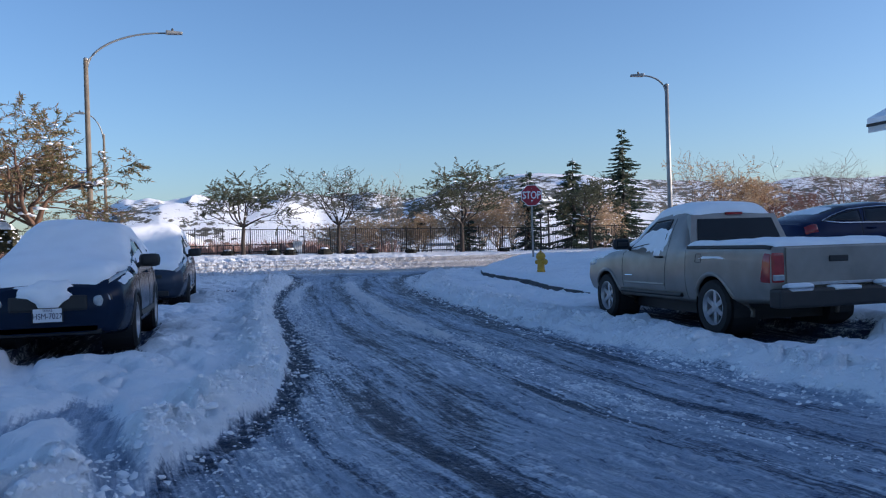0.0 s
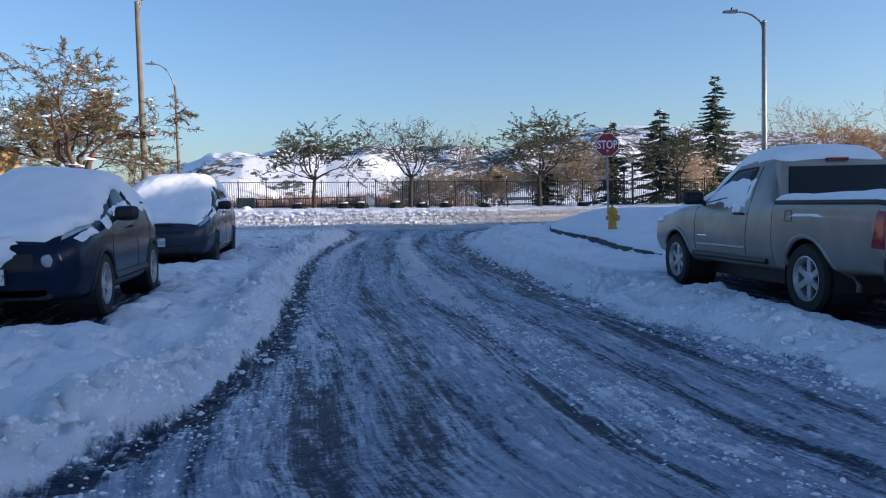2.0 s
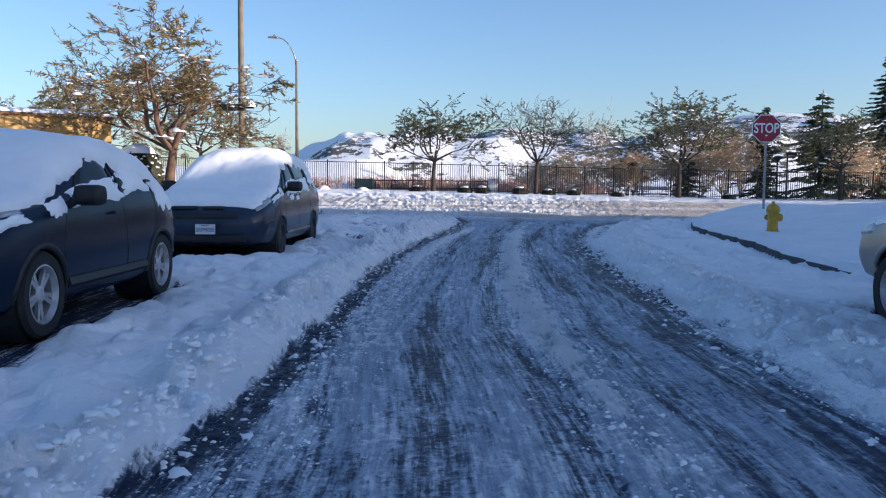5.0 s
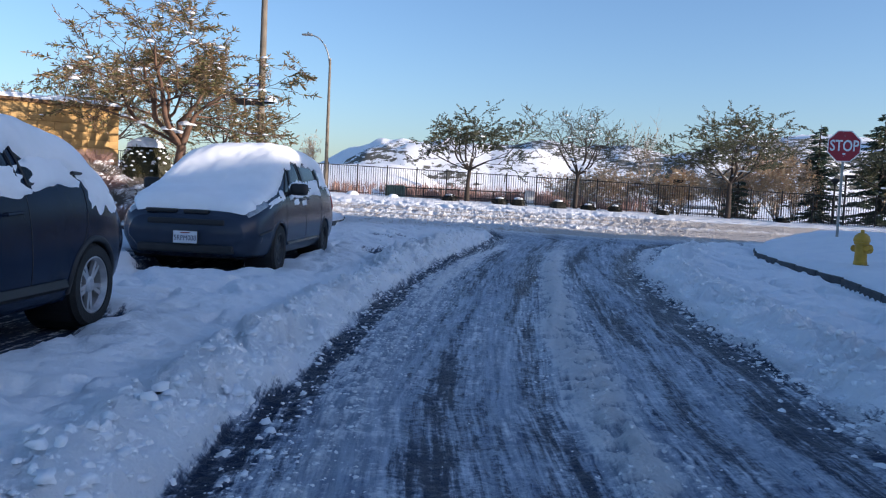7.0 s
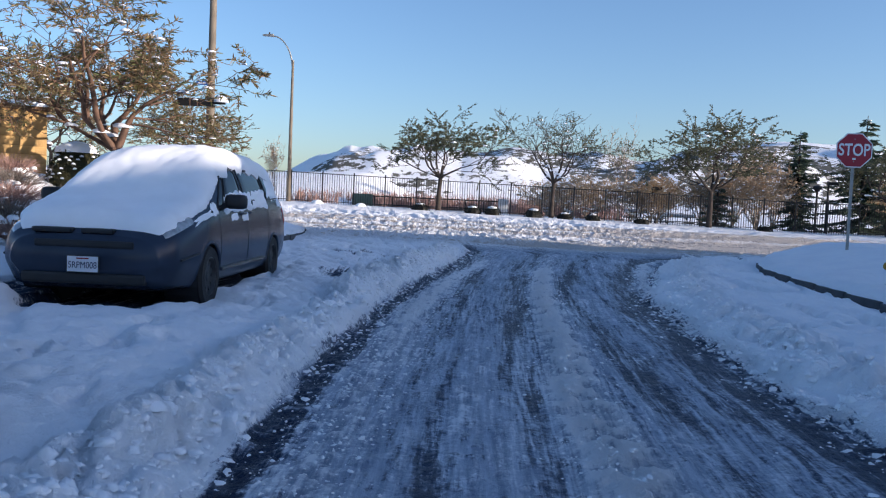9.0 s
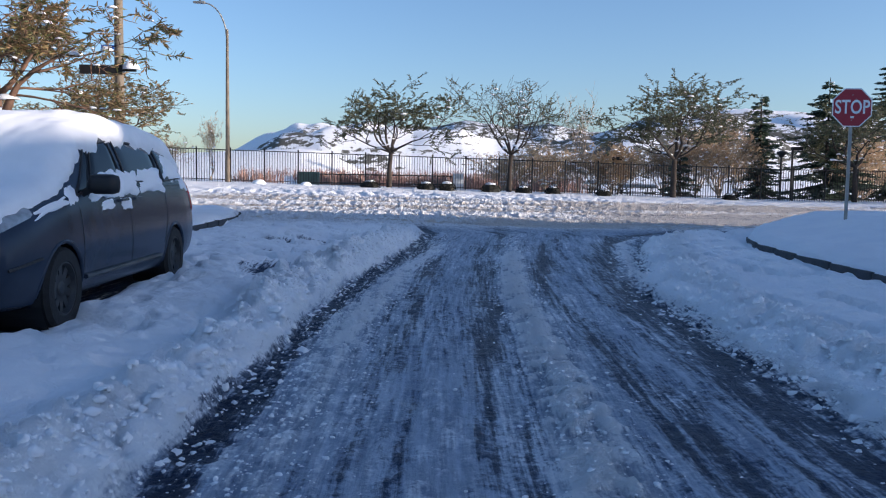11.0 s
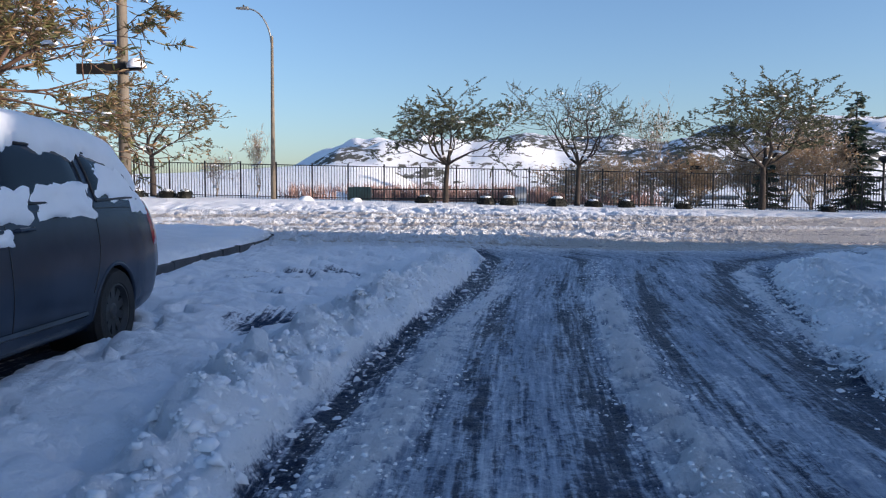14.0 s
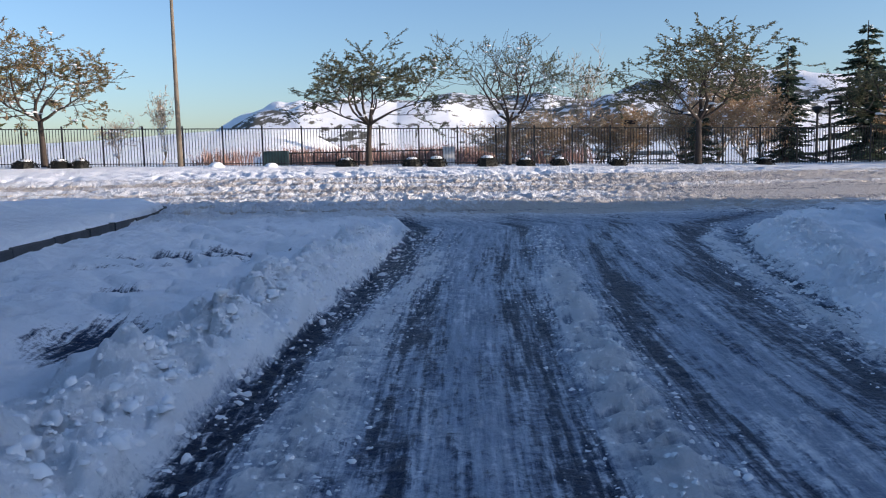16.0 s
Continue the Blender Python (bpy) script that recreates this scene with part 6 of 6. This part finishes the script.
# dry red-brown brush on the low ground beyond the fence
brush_rnd = random.Random(4)
brush = Soup()
for i in range(3400):
    u = brush_rnd.random()
    bx = -9 + 22 * u + brush_rnd.uniform(-1, 1)
    by = 66 + 5 * brush_rnd.random() + 2 * math.sin(bx * 0.9)
    if noise.noise(Vector((bx * 0.45, by * 0.3, 2))) < -0.12:
        continue
    p = Vector((bx, by, 0))
    q = p + Vector((brush_rnd.uniform(-.35, .35), brush_rnd.uniform(-.35, .35), brush_rnd.uniform(0.6, 1.5)))
    brush.limb([p, p.lerp(q, 0.5) + Vector((0.03, 0, 0.05)), q], [0.03, 0.022, 0.01], 3)
    for k in range(2):
        e = q + Vector((brush_rnd.uniform(-.25, .25), brush_rnd.uniform(-.25, .25), brush_rnd.uniform(-0.2, .3)))
        brush.limb([p.lerp(q, 0.6), e], [0.018, 0.008], 3)
brush_z = ground_z(0, 67) - 0.1
for v in brush.v:
    v.z += brush_z
tagged(brush.make("brush", TWIG_RED), "dry red-brown brush beyond the fence", "brush", kind="stuff")


# ---- corner wall ----
def corner_wall():
    a, b = Vector((-8.1, 29.2, 0)), Vector((-13.9, 24.2, 0))
    d = b - a
    L = d.length
    z0 = ground_z(-8.6, 28.6) - 0.25
    m = Matrix.Translation((a.x, a.y, z0)) @ Matrix.Rotation(math.atan2(d.y, d.x), 4, 'Z')
    top = empty("corner_wall", m)
    tagged(top, "ochre split-block wall with a brown snow-topped coping", "wall", kind="structure")
    bm = bmesh.new()
    box(bm, 0.0, L, -0.13, 0.13, -0.3, 1.60)
    part("wall_core", bm, STONE, top)
    bm = bmesh.new()
    box(bm, -0.196, 0.196, -0.03, 0.03, -0.096, 0.096, 0.014)
    first = part("block", bm, STONE, top)
    meshes = [first.data]
    rnd = random.Random(2)
    k = 0
    for row in range(9):
        x = 0.2 if row % 2 else 0.0
        while x < L:
            ob = first if k == 0 else new("block", first.data)
            ob.parent = top
            ob.location = (x + 0.2, 0.12 + rnd.uniform(0, 0.012), -0.14 + row * 0.2)
            k += 1
            x += 0.4
    bm = bmesh.new()
    box(bm, -0.06, L, -0.2, 0.2, 1.60, 1.70, 0.015)
    part("coping", bm, CAPSTONE, top)
    s = Soup()
    n, w = 120, 8
    for i in range(n + 1):
        for j in range(w + 1):
            f = j / w * 2 - 1
            x = -0.06 + (L + 0.06) * i / n
            h = 0.13 * math.sqrt(max(0, 1 - f ** 4)) * (0.9 + 0.5 * noise.noise(Vector((x * 1.5, f, 3)))) * min(1, i / 3 + 0.05)
            s.v.append(Vector((x, f * 0.205, 1.695 + h)))
    for i in range(n):
        for j in range(w):
            p = i * (w + 1) + j
            s.f.append((p, p + w + 1, p + w + 2, p + 1))
    s.make("coping_snow", SNOW, top, "ridge of snow on the coping", smooth=True)


corner_wall()


# ---- small things in the park and on the poles ----
PARK_GREEN = mat("green_metal", (0.09, 0.15, 0.12), 0.6, var=0.3, scale=3)
BLUE_SIGN = mat("blue_sign", (0.03, 0.12, 0.42), 0.5, var=0.1)


def park_lamp(x, y, h, hood):
    z = ground_z(x, y) - 0.05
    top = empty("park_lamp", pose(x, y, z))
    tagged(top, "dark metal park lamp standing behind the fence", "park lamp")
    bm = bmesh.new()
    tube(bm, [(0, 0, -0.2), (0, 0, h)], [0.07, 0.05], 10)
    part("pole", bm, DARK_IRON, top)
    bm = bmesh.new()
    if hood:
        lathe(bm, [(0.10, h), (0.16, h + 0.1), (0.26, h + 0.18), (0.24, h + 0.28), (0.08, h + 0.34)], 16)
    else:
        box(bm, -0.05, 0.5, -0.15, 0.15, h - 0.08, h + 0.1, 0.04)
    part("lamp_head", bm, DARK_IRON, top)


park_lamp(21.27, 55.0, 2.3, True)
park_lamp(21.86, 55.0, 2.75, False)
park_lamp(12.7, 56.5, 2.0, False)
park_lamp(13.3, 62.0, 2.6, False)


def picnic_table(x, y):
    z = ground_z(x, y)
    top = empty("picnic_table", pose(x, y, z, 0, 0, 8))
    tagged(top, "snow-covered picnic table in the park", "picnic table")
    bm = bmesh.new()
    box(bm, -1.1, 1.1, -0.4, 0.4, 0.70, 0.76, 0.01)
    part("tabletop", bm, STEEL, top)
    bm = bmesh.new()
    box(bm, -1.12, 1.12, -0.42, 0.42, 0.76, 0.93, 0.06)
    part("table_snow", bm, SNOW, top, "thick slab of snow", smooth=True)
    for s in (-1, 1):
        bm = bmesh.new()
        box(bm, -1.1, 1.1, s * 0.75 - 0.14, s * 0.75 + 0.14, 0.42, 0.47, 0.01)
        part("bench", bm, STEEL, top)
        bm = bmesh.new()
        box(bm, s * 0.8 - 0.04, s * 0.8 + 0.04, -0.7, 0.7, 0.36, 0.42)
        part("bearer", bm, DARK_IRON, top)
        for q in (-1, 1):
            bm = bmesh.new()
            tube(bm, [(s * 0.8, q * 0.55, -0.1), (s * 0.8, q * 0.3, 0.70)], [0.03, 0.03], 6)
            part("leg", bm, DARK_IRON, top)


picnic_table(12.9, 59.0)
picnic_table(15.3, 61.0)


def low_barrier():
    """Green end box and dark low railing beyond the fence."""
    x0, x1, y = -3.9, 4.2, 55.0
    z = ground_z(0, y)
    bm = bmesh.new()
    box(bm, -0.35, 0.75, -0.3, 0.3, -0.1, 0.62, 0.03)
    b = part("utility_box", bm, PARK_GREEN)
    b.location = (x0 + 0.2, y, ground_z(x0, y))
    tagged(b, "green metal utility box in the snow", "utility box")
    top = empty("low_railing", pose((x0 + x1) / 2, y + 0.5, z))
    tagged(top, "dark low railing beyond the iron fence", "railing")
    h = (x1 - x0) / 2
    for k in range(9):
        bm = bmesh.new()
        box(bm, -h + k * h / 4 - 0.03, -h + k * h / 4 + 0.03, -0.03, 0.03, -0.3, 0.62)
        part("post", bm, DARK_IRON, top)
    for zz in (0.6, 0.15):
        bm = bmesh.new()
        box(bm, -h, h, -0.04, 0.04, zz - 0.03, zz + 0.03, 0.008)
        part("rail", bm, DARK_IRON, top)
    bm = bmesh.new()
    box(bm, h - 0.2, h + 0.35, -0.25, 0.25, -0.3, 0.75, 0.03)
    part("end_pillar", bm, WHITE_TRIM, top)


low_barrier()


def street_sign():
    z = 3.73
    top = empty("street_sign", pose(-4.62, 30.57, z, 0, 0, 0))
    tagged(top, "dark street sign on the concrete pole with snow on top", "street sign")
    bm = bmesh.new()
    box(bm, -0.80, 0.12, -0.05, -0.03, -0.1, 0.1, 0.004)
    part("sign_plate", bm, DARK_IRON, top)
    bm = bmesh.new()
    lathe(bm, [(0.118, -0.05), (0.118, 0.03)], 14, Matrix.Translation((0, 0.13, 0)))
    part("strap", bm, STEEL, top)
    bm = bmesh.new()
    box(bm, 0.10, 0.42, -0.05, 0.01, -0.03, 0.02, 0.01)
    part("bracket", bm, DARK_IRON, top)
    s = Soup()
    s.blob(Vector((0.3, -0.02, 0.05)), 0.19, 0.13, 0.15, random.Random(3), -0.2, 5, 12)
    s.make("sign_snow", SNOW, top, "lump of snow", smooth=True)
    bm = bmesh.new()
    box(bm, -0.32, -0.04, -0.06, -0.045, 0.44, 0.53, 0.003)
    part("small_sign", bm, BLUE_SIGN, top, "small blue plate")
    bm = bmesh.new()
    box(bm, -0.28, -0.08, -0.063, -0.0605, 0.47, 0.50)
    part("lettering_bar", bm, SIGN_WHITE, top)


street_sign()
